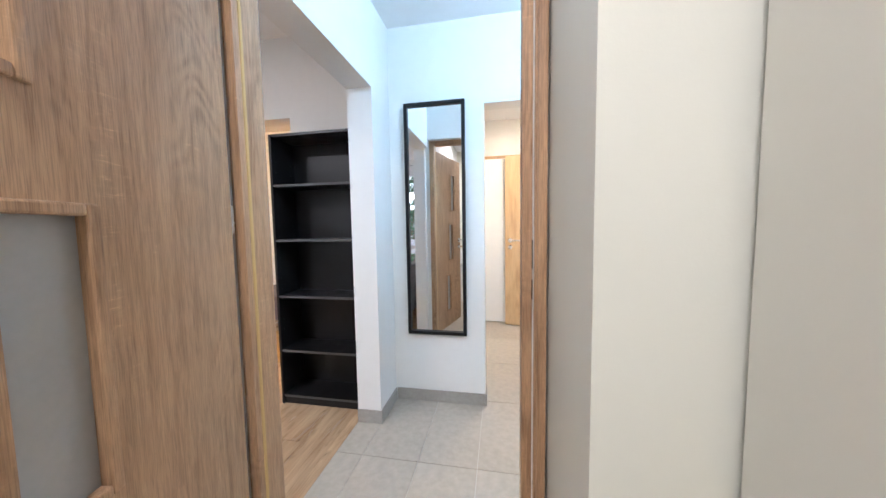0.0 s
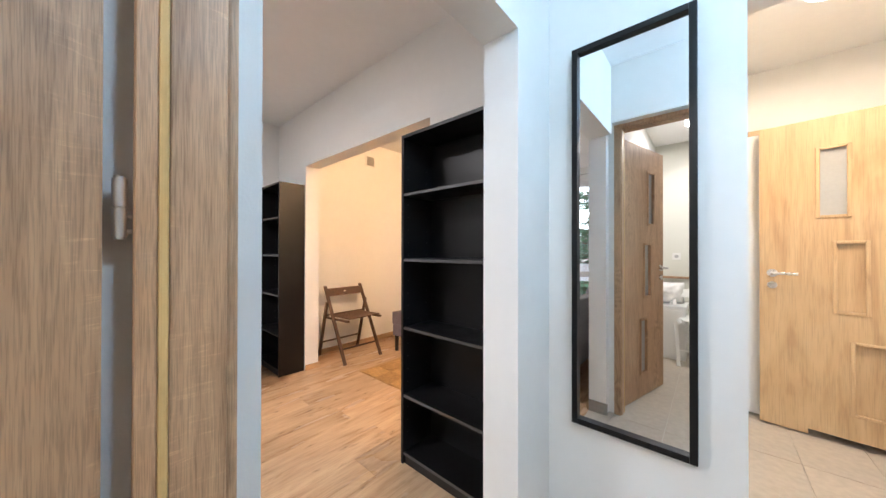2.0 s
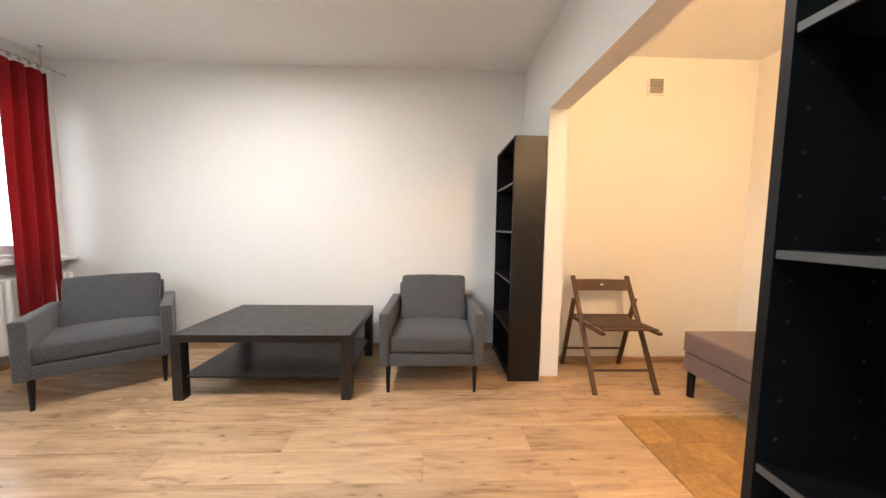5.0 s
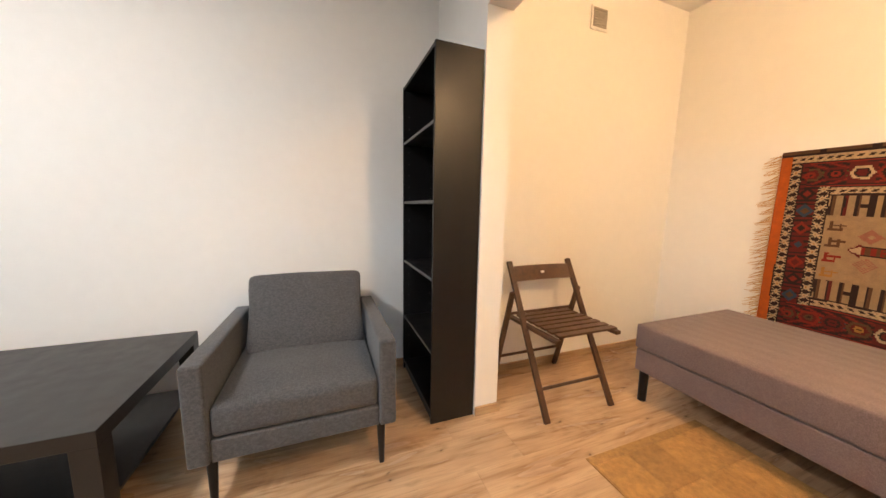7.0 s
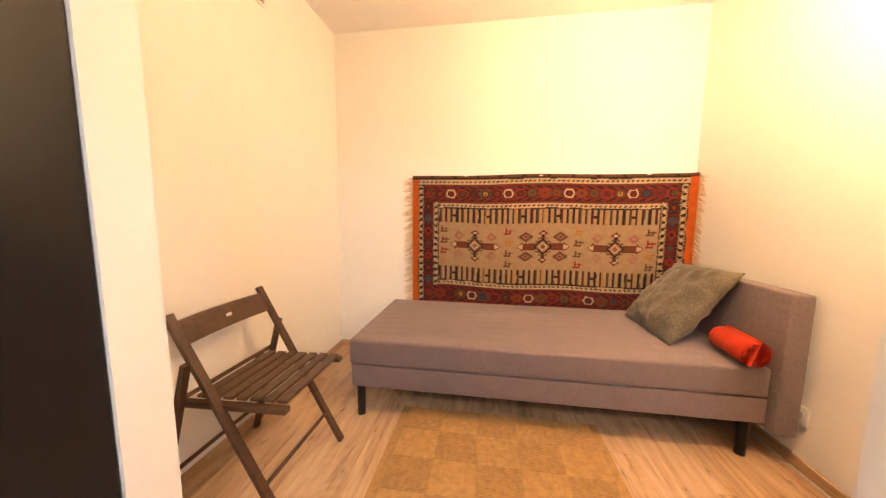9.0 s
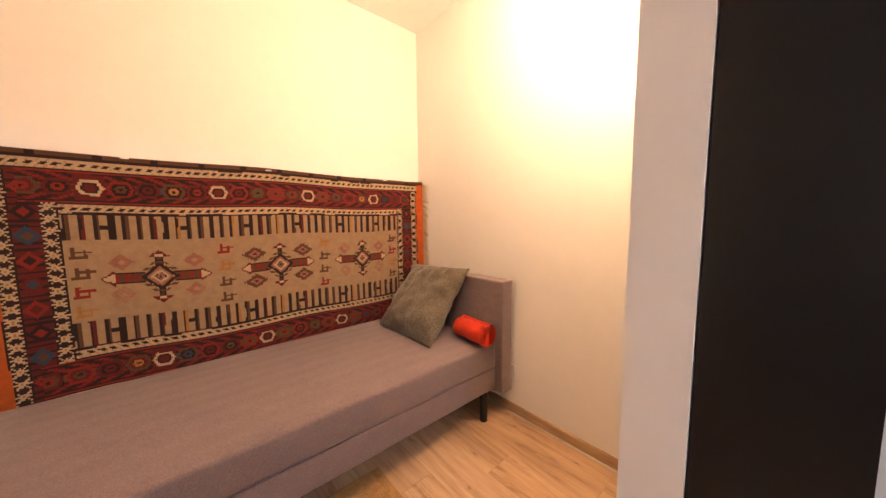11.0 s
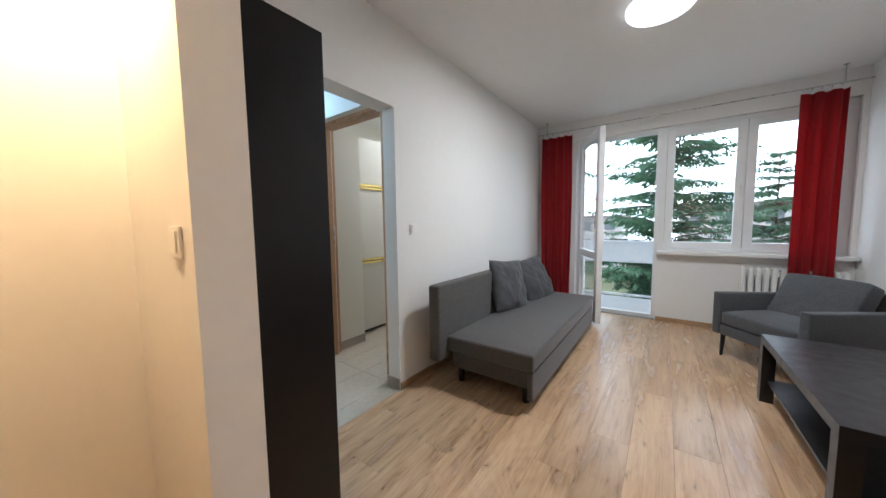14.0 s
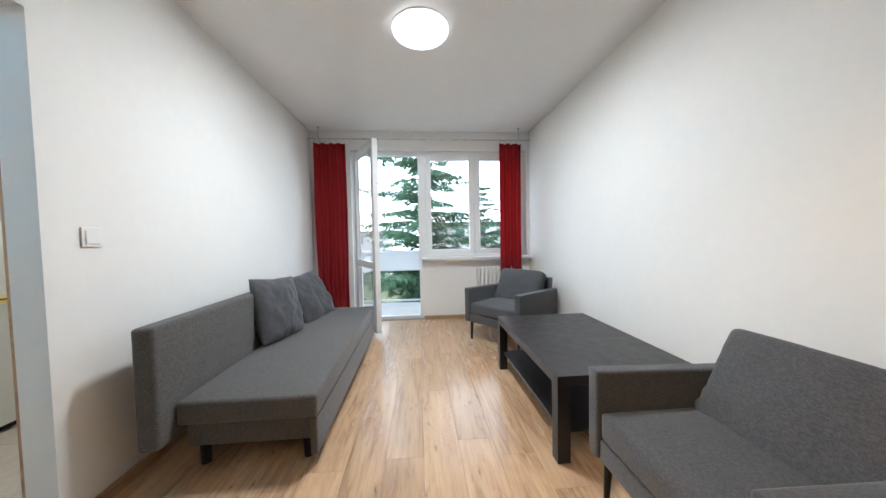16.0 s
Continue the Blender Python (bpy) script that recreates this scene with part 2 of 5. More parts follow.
M_BASE_T = mat("tile_skirting", (0.36, 0.33, 0.29), 0.5, vary=0.12, scale=6, bump=0.05)
M_BASE_W = wood("oak_skirting", (0.50, 0.33, 0.18), (0.33, 0.19, 0.09), "y", 0.45)
M_OAK_V = wood("sonoma_oak_door", (0.525, 0.325, 0.183), (0.330, 0.188, 0.100), "z", 0.5, 1.1, streak=0.52, bump=0.3, fleck=0.32, figure=0.085, pore=0.14)
M_OAK_L = wood("light_oak_door", (0.60, 0.415, 0.225), (0.47, 0.30, 0.15), "z", 0.45, 0.8, streak=0.28)
M_OAK_D = wood("rustic_oak_panel", (0.48, 0.31, 0.175), (0.27, 0.155, 0.080), "y", 0.45, 1.0, knots=0.3, streak=0.4, figure=0.03)
M_BLACK = mat("black_brown_foil", (0.009, 0.0082, 0.0085), 0.36, vary=0.15, scale=12, bump=0.04, bump_scale=120, spec=0.28)
# shelf edges and peg holes, a paler grey than the foil
M_BLACK_EDGE = mat("grey_black_edge", (0.075, 0.072, 0.07), 0.45, vary=0.2, scale=30)
M_SKY = mat("overcast_sky", (0.9, 0.95, 1.0), 1.0, emit=3.6, emit_color=(0.86, 0.94, 1.0))
M_TABLE = mat("black_brown_table_foil", (0.014, 0.012, 0.012), 0.36, vary=0.2, scale=16, bump=0.05, bump_scale=150)
M_GREY = cloth("charcoal_upholstery", (0.098, 0.099, 0.104), (0.062, 0.063, 0.068), scale=820, mottled=0.05)
M_GREY_S = cloth("grey_sofa_upholstery", (0.126, 0.120, 0.115), (0.078, 0.074, 0.071), scale=820, mottled=0.05)
M_BED = cloth("taupe_bed_cover", (0.225, 0.170, 0.168), (0.158, 0.118, 0.118), scale=1200, mottled=0.12)
M_QUILT = cloth("quilted_mattress_cover", (0.215, 0.163, 0.161), (0.150, 0.113, 0.112), scale=1200, mottled=0.12, quilt=3.6)
M_PILLOW = cloth("olive_grey_cushion_cloth", (0.150, 0.126, 0.088), (0.080, 0.067, 0.047), scale=500, mottled=0.4)
M_ORANGE = mat("orange_fleece", (0.85, 0.066, 0.011), 0.95, vary=0.1, scale=20, bump=0.3, bump_scale=200, sheen=0.15)
M_RED = cloth("red_curtain_cloth", (0.46, 0.027, 0.033), (0.35, 0.018, 0.023), scale=1000, mottled=0.1)
M_CHAIR = wood("dark_walnut_stain", (0.085, 0.038, 0.018), (0.042, 0.018, 0.009), "x", 0.4)
M_CHROME = mat("brushed_steel", (0.62, 0.61, 0.60), 0.28, metal=1.0, vary=0.05, scale=40)
M_STEEL_D = mat("satin_hinge_steel", (0.72, 0.73, 0.74), 0.42, metal=1.0, vary=0.08, scale=60)
M_PVC = mat("white_window_plastic", (0.80, 0.80, 0.79), 0.35, vary=0.02)
M_WHITE = mat("white_plastic", (0.82, 0.81, 0.78), 0.4, vary=0.02)
M_CAB = mat("cream_cabinet_front", (0.60, 0.592, 0.535), 0.42, vary=0.004, scale=3)
M_GOLD = mat("brass_handle_profile", (0.78, 0.62, 0.22), 0.3, metal=0.8, vary=0.05)
M_SEAL = mat("yellowed_seal", (0.60, 0.40, 0.16), 0.7)
# near-black: paints the shade inside gaps and slots; also the sensor lens
M_BLADE = mat("gap_shade_and_lens", (0.02, 0.018, 0.016), 0.7)
M_MIRROR = mat("mirror_silver", (0.93, 0.94, 0.94), 0.0, metal=1.0, vary=0.0)
M_MIRROR.node_tree.nodes["Principled BSDF"].inputs["Roughness"].default_value = 0.0
for lk in list(M_MIRROR.node_tree.links):
    if lk.to_socket.name == "Roughness":
        M_MIRROR.node_tree.links.remove(lk)
M_GLASS = glass("clear_glass")
# door panes; the same grey paints shade on round vents and sockets
M_FROST = mat("frosted_glass_and_shade", (0.42, 0.42, 0.41), 0.35, vary=0.05)
M_LAMP = mat("lit_diffuser", (0.9, 0.9, 0.9), 0.4, emit=2.4, emit_color=(1, 0.97, 0.92))
M_LAMP_W = mat("lit_warm_diffuser", (1, 1, 1), 0.4, emit=9.0, emit_color=(1, 0.75, 0.42))
M_LAMP_C = mat("lit_cool_diffuser", (1, 1, 1), 0.4, emit=14.0, emit_color=(0.8, 0.92, 1))
M_JUTE = mat("jute_weave", (0.50, 0.285, 0.100), 0.95, vary=0.35, scale=45, bump=1.0, bump_scale=140)
M_JUTE_D = mat("dark_jute_weave", (0.45, 0.250, 0.088), 0.95, vary=0.35, scale=45, bump=1.0, bump_scale=140)
M_JUTE_B = mat("jute_backing", (0.37, 0.210, 0.074), 0.95, vary=0.4, scale=45, bump=0.8, bump_scale=140)
M_CONC = mat("balcony_concrete", (0.45, 0.44, 0.42), 0.85, vary=0.1, scale=5, bump=0.2)
M_RAIL = mat("white_balcony_panel", (0.72, 0.74, 0.76), 0.6, vary=0.05, scale=4)
M_NEEDLE = mat("spruce_needles", (0.115, 0.225, 0.135), 0.7, vary=0.4, scale=6)
leafy = M_NEEDLE.node_tree
thin, blend = leafy.nodes.new("ShaderNodeBsdfTranslucent"), leafy.nodes.new("ShaderNodeMixShader")
thin.inputs["Color"].default_value = (0.12, 0.22, 0.12, 1)
blend.inputs[0].default_value = 0.4
leafy.links.new(leafy.nodes["Principled BSDF"].outputs[0], blend.inputs[1]), leafy.links.new(thin.outputs[0], blend.inputs[2])
leafy.links.new(blend.outputs[0], leafy.nodes["Material Output"].inputs["Surface"])
M_BARK = mat("spruce_bark", (0.12, 0.085, 0.06), 0.9, vary=0.3, scale=20, bump=0.5)
M_GRASS = mat("winter_lawn", (0.12, 0.13, 0.06), 0.95, vary=0.4, scale=0.5)
# far blocks: colours lightened to paint in the distance haze
M_FACADE = mat("hazed_facade", (0.66, 0.65, 0.64), 0.85, vary=0.08, scale=1.0)
M_DARKGLASS = mat("hazed_window_glass", (0.22, 0.25, 0.28), 0.3, vary=0.1)
M_ROOF = mat("hazed_roof", (0.35, 0.33, 0.32), 0.8, vary=0.2)


# ---- helpers for meshes ----
def box(bm, x0, x1, y0, y1, z0, z1, bevel=0.0, m=None, seg=2, mi=0):
    """Adds a box to bm, bevelled."""
    vs = [bm.verts.new((x, y, z)) for x in (x0, x1) for y in (y0, y1) for z in (z0, z1)]
    fs = [bm.faces.new([vs[i] for i in f]) for f in ((0, 1, 3, 2), (4, 6, 7, 5), (0, 4, 5, 1), (2, 3, 7, 6), (0, 2, 6, 4), (1, 5, 7, 3))]
    for f in fs:
        f.material_index = mi
    if bevel:
        es = list({e for f in fs for e in f.edges})
        r = bmesh.ops.bevel(bm, geom=es, offset=bevel, segments=seg, affect="EDGES", profile=0.6)
        vs = list({v for f in r["faces"] for v in f.verts} | {v for v in vs if v.is_valid})
    if m is not None:
        bmesh.ops.transform(bm, matrix=m, verts=[v for v in vs if v.is_valid])
    return vs


def bx(*a, **k):
    bm = bmesh.new()
    box(bm, *a, **k)
    return bm


def tube(bm, a, b, r0, r1=None, n=12, cap=True):
    """Adds a tapered round rod from a to b."""
    a, b = Vector(a), Vector(b)
    r1 = r0 if r1 is None else r1
    m = (b - a).to_track_quat("Z", "Y").to_matrix()
    rings = [[bm.verts.new(p + m @ Vector((r * math.cos(2 * math.pi * k / n), r * math.sin(2 * math.pi * k / n), 0))) for k in range(n)] for p, r in ((a, r0), (b, r1))]
    for k in range(n):
        bm.faces.new((rings[0][k], rings[0][(k + 1) % n], rings[1][(k + 1) % n], rings[1][k])).smooth = True
    if cap:
        bm.faces.new([bm.verts.new(v.co) for v in rings[0][::-1]]), bm.faces.new([bm.verts.new(v.co) for v in rings[1]])
    return bm


def tb(a, b, r0, r1=None, n=12):
    return tube(bmesh.new(), a, b, r0, r1, n)


def beam(bm, a, b, w, t, up=(0, 0, 1), bevel=0.003):
    """Adds a rectangular bar from a to b: w across, t thick."""
    a, b = Vector(a), Vector(b)
    z = (b - a).normalized()
    x = Vector(up).cross(z)
    x = x.normalized() if x.length > 1e-4 else Vector((1, 0, 0))
    y = z.cross(x)
    m = Matrix((x, y, z)).transposed().to_4x4()
    m.translation = a
    box(bm, -w / 2, w / 2, -t / 2, t / 2, 0, (b - a).length, bevel, m)
    return bm


def bar(a, b, w, t, up=(0, 0, 1), bevel=0.003):
    return beam(bmesh.new(), a, b, w, t, up, bevel)


def mesh_of(name, bm, material, smooth=False):
    bmesh.ops.recalc_face_normals(bm, faces=bm.faces)
    me = bpy.data.meshes.new(name)
    bm.to_mesh(me)
    bm.free()
    for mm in material if isinstance(material, (list, tuple)) else [material]:
        me.materials.append(mm)
    if smooth:
        me.polygons.foreach_set("use_smooth", [True] * len(me.polygons))
    return me


def part(name, bm, material, parent, label="", smooth=False):
    ob = new(name, mesh_of(name, bm, material, smooth))
    ob.parent = parent
    return tagged(ob, label)


def thing(name, label, category, at=None, group="", kind=""):
    ob = new(name)
    ob.empty_display_size = 0.1
    if at is not None:
        ob.matrix_world = at if isinstance(at, Matrix) else Matrix.Translation(at)
    return tagged(ob, label, category, group, kind)


def solid(name, bm, material, label, category, kind="", smooth=False, group=""):
    return tagged(new(name, mesh_of(name, bm, material, smooth)), label, category, group, kind)


def structure(name, bm, material, label, category):
    return solid(name, bm, material, label, category, "structure")


# ---- structure ----
H, HALL_H, LOB_H = 2.54, 2.466, 2.45
XL, XA, YW, YC = -2.935, -2.636, -4.10, 1.845
WALLT = 0.15

# left walls: living room, and the alcove standing further in
bm = bx(XL - 0.15, XL, YW - 0.3, 0.0, 0, H)
structure("wall_living_west", bm, M_WALL, "white painted wall behind the armchairs", "wall")
bm = bx(XL - 0.15, XA, 0.0, YC + 0.15, 0, H)
structure("wall_alcove_west", bm, M_WALL, "painted wall of the sleeping alcove with a vent", "wall")
structure("wall_alcove_north", bx(XA, 0.03, YC, YC + 0.15, 0, H), M_WALL, "painted wall behind the bed and hanging kilim", "wall")
structure("wall_alcove_east", bx(0.03, 0.15, 0.133, YC + 0.15, 0, H), M_WALL, "painted wall at the head of the bed", "wall")
# partition with the wide opening to the alcove
bm = bx(XA, -2.288, 0.0, 0.133, 0, H)
box(bm, -0.615, 0.15, 0.0, 0.133, 0, H)
box(bm, -2.288, -0.615, 0.0, 0.133, 1.985, H)
structure("wall_partition", bm, M_WALL, "white partition with a wide opening to the alcove", "wall")
# wall between living room and hall, with its opening
bm = bx(0, 0.15, -0.335, 0.0, 0, H)
box(bm, 0, 0.15, YW - 0.3, -1.32, 0, H)
box(bm, 0, 0.15, -1.1719, -0.335, 1.985, H)
structure("wall_living_east", bm, M_WALL, "white wall with an open passage to the hall", "wall")
structure("wall_passage_end", bx(0, 0.116, -1.3199, -1.172, 0, H), M_WALL, "white wall end beside the hall passage", "wall")
# window wall
bm = bx(XL, -2.9, YW - 0.3, YW, 0, H)
box(bm, -0.515, 0.0, YW - 0.3, YW, 0, H)
box(bm, -2.9, -0.515, YW - 0.3, YW, 2.29, H)
box(bm, -2.9, -1.44, YW - 0.3, YW, 0, 0.83)
structure("wall_window", bm, M_WALL, "white wall around the balcony door and window", "wall")
structure("ceiling_living", bx(XL - 0.15, 0.15, YW - 0.3, YC + 0.15, H, H + 0.15), M_CEIL, "white painted ceiling", "ceiling")

# hall, lobby and kitchen
bm = bx(0.15, 0.765, -0.05, 0.07, 0, HALL_H)
box(bm, 1.52, 1.87, -0.05, 0.07, 0, HALL_H)
box(bm, 0.765, 1.52, -0.05, 0.07, 1.95, HALL_H)
structure("wall_hall_north", bm, M_WALL, "white hall wall with mirror and passage to the lobby", "wall")
structure("wall_hall_east", bx(1.87, 2.0, -1.4, 0.07, 0, HALL_H), M_WALL, "white end wall of the hall", "wall")
structure("beam_hall", bx(1.70, 1.87, -1.165, -0.05, 2.17, HALL_H), M_WALL, "white boxed beam over the hall's end", "beam")
bm = bx(1.01, 1.87, -1.32, -1.165, 0, HALL_H)
box(bm, 0.934, 1.01, -1.222, -1.165, 0, 2.063)
box(bm, 0.1162, 0.170, -1.32, -1.243, 0, HALL_H)
box(bm, 0.933, 1.01, -1.32, -1.243, 0, HALL_H)
box(bm, 0.15, 1.01, -1.32, -1.165, 2.063, HALL_H)
structure("wall_hall_south", bm, M_WALL, "white hall wall with the kitchen doorway", "wall")
structure("ceiling_hall", bx(0.15, 2.0, -1.32, 0.07, HALL_H, HALL_H + 0.1), M_CEIL, "white hall ceiling", "ceiling")
bm = bx(0.45, 0.57, 0.07, 1.80, 0, LOB_H)
structure("wall_lobby_west", bm, M_WALL, "cream lit lobby wall", "wall")
structure("wall_lobby_north", bx(0.45, 1.66, 1.80, 1.92, 0, LOB_H), M_WALL, "cream lit lobby wall above the doors", "wall")
bm = bx(1.66, 1.78, 1.60, 1.80, 0, LOB_H)
box(bm, 1.66, 1.78, 0.07, 0.80, 0, LOB_H)
box(bm, 1.66, 1.78, 0.80, 1.60, 2.06, LOB_H)
box(bm, 1.585, 1.6599, 0.58, 0.70, 0, LOB_H)
structure("wall_lobby_east", bm, M_WALL, "cream lit lobby wall with the bathroom doorway", "wall")
bm = bx(1.78, 2.9, 1.72, 1.84, 0, LOB_H)
box(bm, 2.8, 2.9, 0.07, 1.72, 0, LOB_H)
structure("wall_bathroom", bm, M_WALL, "white bathroom wall with round vents", "wall")
structure("wall_bathroom_south", bx(1.78, 2.9, -0.05, 0.07, 0, LOB_H), M_WALL, "white bathroom wall", "wall")
structure("ceiling_lobby", bx(0.45, 2.9, 0.07, 1.92, LOB_H, LOB_H + 0.1), M_CEIL, "cream lit lobby ceiling", "ceiling")
structure("wall_kitchen_east", bx(0.965, 1.135, -1.652, -1.3205, 0, HALL_H), M_KITCH, "cream wall beside the kitchen door", "wall")
structure("wall_kitchen_back", bx(1.65, 1.75, -3.4, -1.32, 0, HALL_H), M_KITCH, "cream kitchen wall", "wall")
structure("wall_kitchen_south", bx(0.15, 1.75, -3.5, -3.4, 0, HALL_H), M_KITCH, "cream kitchen wall", "wall")
structure("ceiling_kitchen", bx(0.15, 1.75, -3.5, -1.32, HALL_H, HALL_H + 0.1), M_CEIL, "white kitchen ceiling", "ceiling")

# floor bases under planks and tiles
structure("floor_living", bx(XL, 0.0, YW, YC, -0.12, -0.006), M_JOINT, "oak laminate plank floor", "floor")
structure("floor_hall", bx(0.0, 2.9, -4.2, YC + 0.1, -0.12, -0.004), M_GROUT, "beige stone tile floor", "floor")


def skirting(name, x0, x1, y0, y1, h, material, label):
    structure(name, bx(x0, x1, y0, y1, 0, h, bevel=0.003), material, label, "skirting board")


WB = "narrow oak-coloured skirting board"
skirting("baseboard", -0.014, -0.0005, YW, -1.172, 0.05, M_BASE_W, WB)
skirting("baseboard", XL + 0.0005, XL + 0.014, YW, -0.001, 0.05, M_BASE_W, WB)
skirting("baseboard", -2.62, -1.45, YW + 0.0005, YW + 0.014, 0.05, M_BASE_W, WB)
skirting("baseboard", XL + 0.015, -2.305, -0.014, -0.0005, 0.05, M_BASE_W, WB)
skirting("baseboard", -2.2875, -2.274, 0.0, 0.147, 0.05, M_BASE_W, WB)
skirting("baseboard", XA + 0.0005, XA + 0.014, 0.147, YC, 0.05, M_BASE_W, WB)
skirting("baseboard", XA + 0.015, 0.015, YC - 0.014, YC - 0.0005, 0.05, M_BASE_W, WB)
skirting("baseboard", 0.016, 0.0295, 0.147, YC, 0.05, M_BASE_W, WB)
skirting("baseboard", -0.615, 0.015, 0.1335, 0.147, 0.05, M_BASE_W, WB)
TBL = "beige tile skirting"
skirting("baseboard", 0.1505, 0.160, -0.335, -0.06, 0.08, M_BASE_T, TBL)
skirting("baseboard", -0.0, 0.160, -0.345, -0.3355, 0.08, M_BASE_T, TBL)
skirting("baseboard", 0.1605, 0.765, -0.060, -0.0505, 0.08, M_BASE_T, TBL)
skirting("baseboard", 0.7655, 0.775, -0.060, 0.07, 0.08, M_BASE_T, TBL)
skirting("baseboard", 0.0, 0.126, -1.1715, -1.162, 0.08, M_BASE_T, TBL)
skirting("baseboard", 1.02, 1.86, -1.1645, -1.155, 0.08, M_BASE_T, TBL)
skirting("baseboard", 1.860, 1.8695, -1.155, -0.06, 0.08, M_BASE_T, TBL)
skirting("baseboard", 0.955, 0.9645, -1.652, -1.355, 0.08, M_BASE_T, TBL)
skirting("baseboard", 1.80, 2.79, 1.710, 1.7195, 0.08, M_BASE_T, TBL)
skirting("baseboard", 1.575, 1.5845, 0.58, 0.70, 0.08, M_BASE_T, TBL)


def door_frame(name, label, m, width, height, depth, jamb, casing, material, rebate=0.0):
    """A wooden lining with casings: local x across the opening, y through the wall."""
    th = thing(name, label, "door frame", m, kind="structure")
    for sx in (0, 1):
        x0, x1 = (-jamb, 0) if not sx else (width, width + jamb)
        if rebate and not sx:
            # hinge side: set back for the leaf; a near-black strip paints the shade behind the seal
            part("jamb_lip", bx(x0, x1, rebate, rebate + 0.019, 0, height, bevel=0.002), material, th)
            part("groove_shade", bx(x0, x1 - 0.012, rebate + 0.0192, rebate + 0.0288, 0, height), M_BLADE, th)
            part("seal", bx(x1 - 0.0118, x1 + 0.0025, rebate + 0.0194, rebate + 0.0286, 0, height, bevel=0.003), M_SEAL, th, "yellowish rubber seal")
            part("jamb", bx(x0, x1, rebate + 0.029, depth, 0, height, bevel=0.002), material, th)
        elif rebate:
            # latch side: a step back that takes the closed leaf
            part("jamb", bx(x0, x1 + 0.016, 0.037, depth, 0, height, bevel=0.002), material, th)
            part("jamb_lip", bx(x0 + 0.0245, x1 + 0.016, 0.0, 0.0368, 0, height, bevel=0.002), material, th)
        else:
            part("jamb", bx(x0, x1, 0, depth, 0, height, bevel=0.003), material, th)
        c0, c1 = (-casing, -0.006) if not sx else (width + 0.006, width + casing)
        for y0, y1 in ((-0.014, -0.0005), (depth + 0.0005, depth + 0.014)):
            if rebate and not sx and y0 < 0:
                continue
            if rebate and y0 < 0:
                c0 = width + 0.029
            part("casing", bx(c0, c1, y0, y1, 0, height + casing, bevel=0.004), material, th)
    part("head", bx(-jamb, width + jamb, 0.0, depth, height, height + jamb, bevel=0.003), material, th)
    for y0, y1 in ((-0.0145, -0.0006), (depth + 0.0006, depth + 0.0145)):
        part("head_casing", bx(-casing + 0.0005, width + casing - 0.0005, y0, y1, height + 0.006, height + casing, bevel=0.004), material, th)
    return th


PANES = ((0.405, 1.385, 1.80), (0.340, 0.80, 1.215), (0.275, 0.20, 0.615))


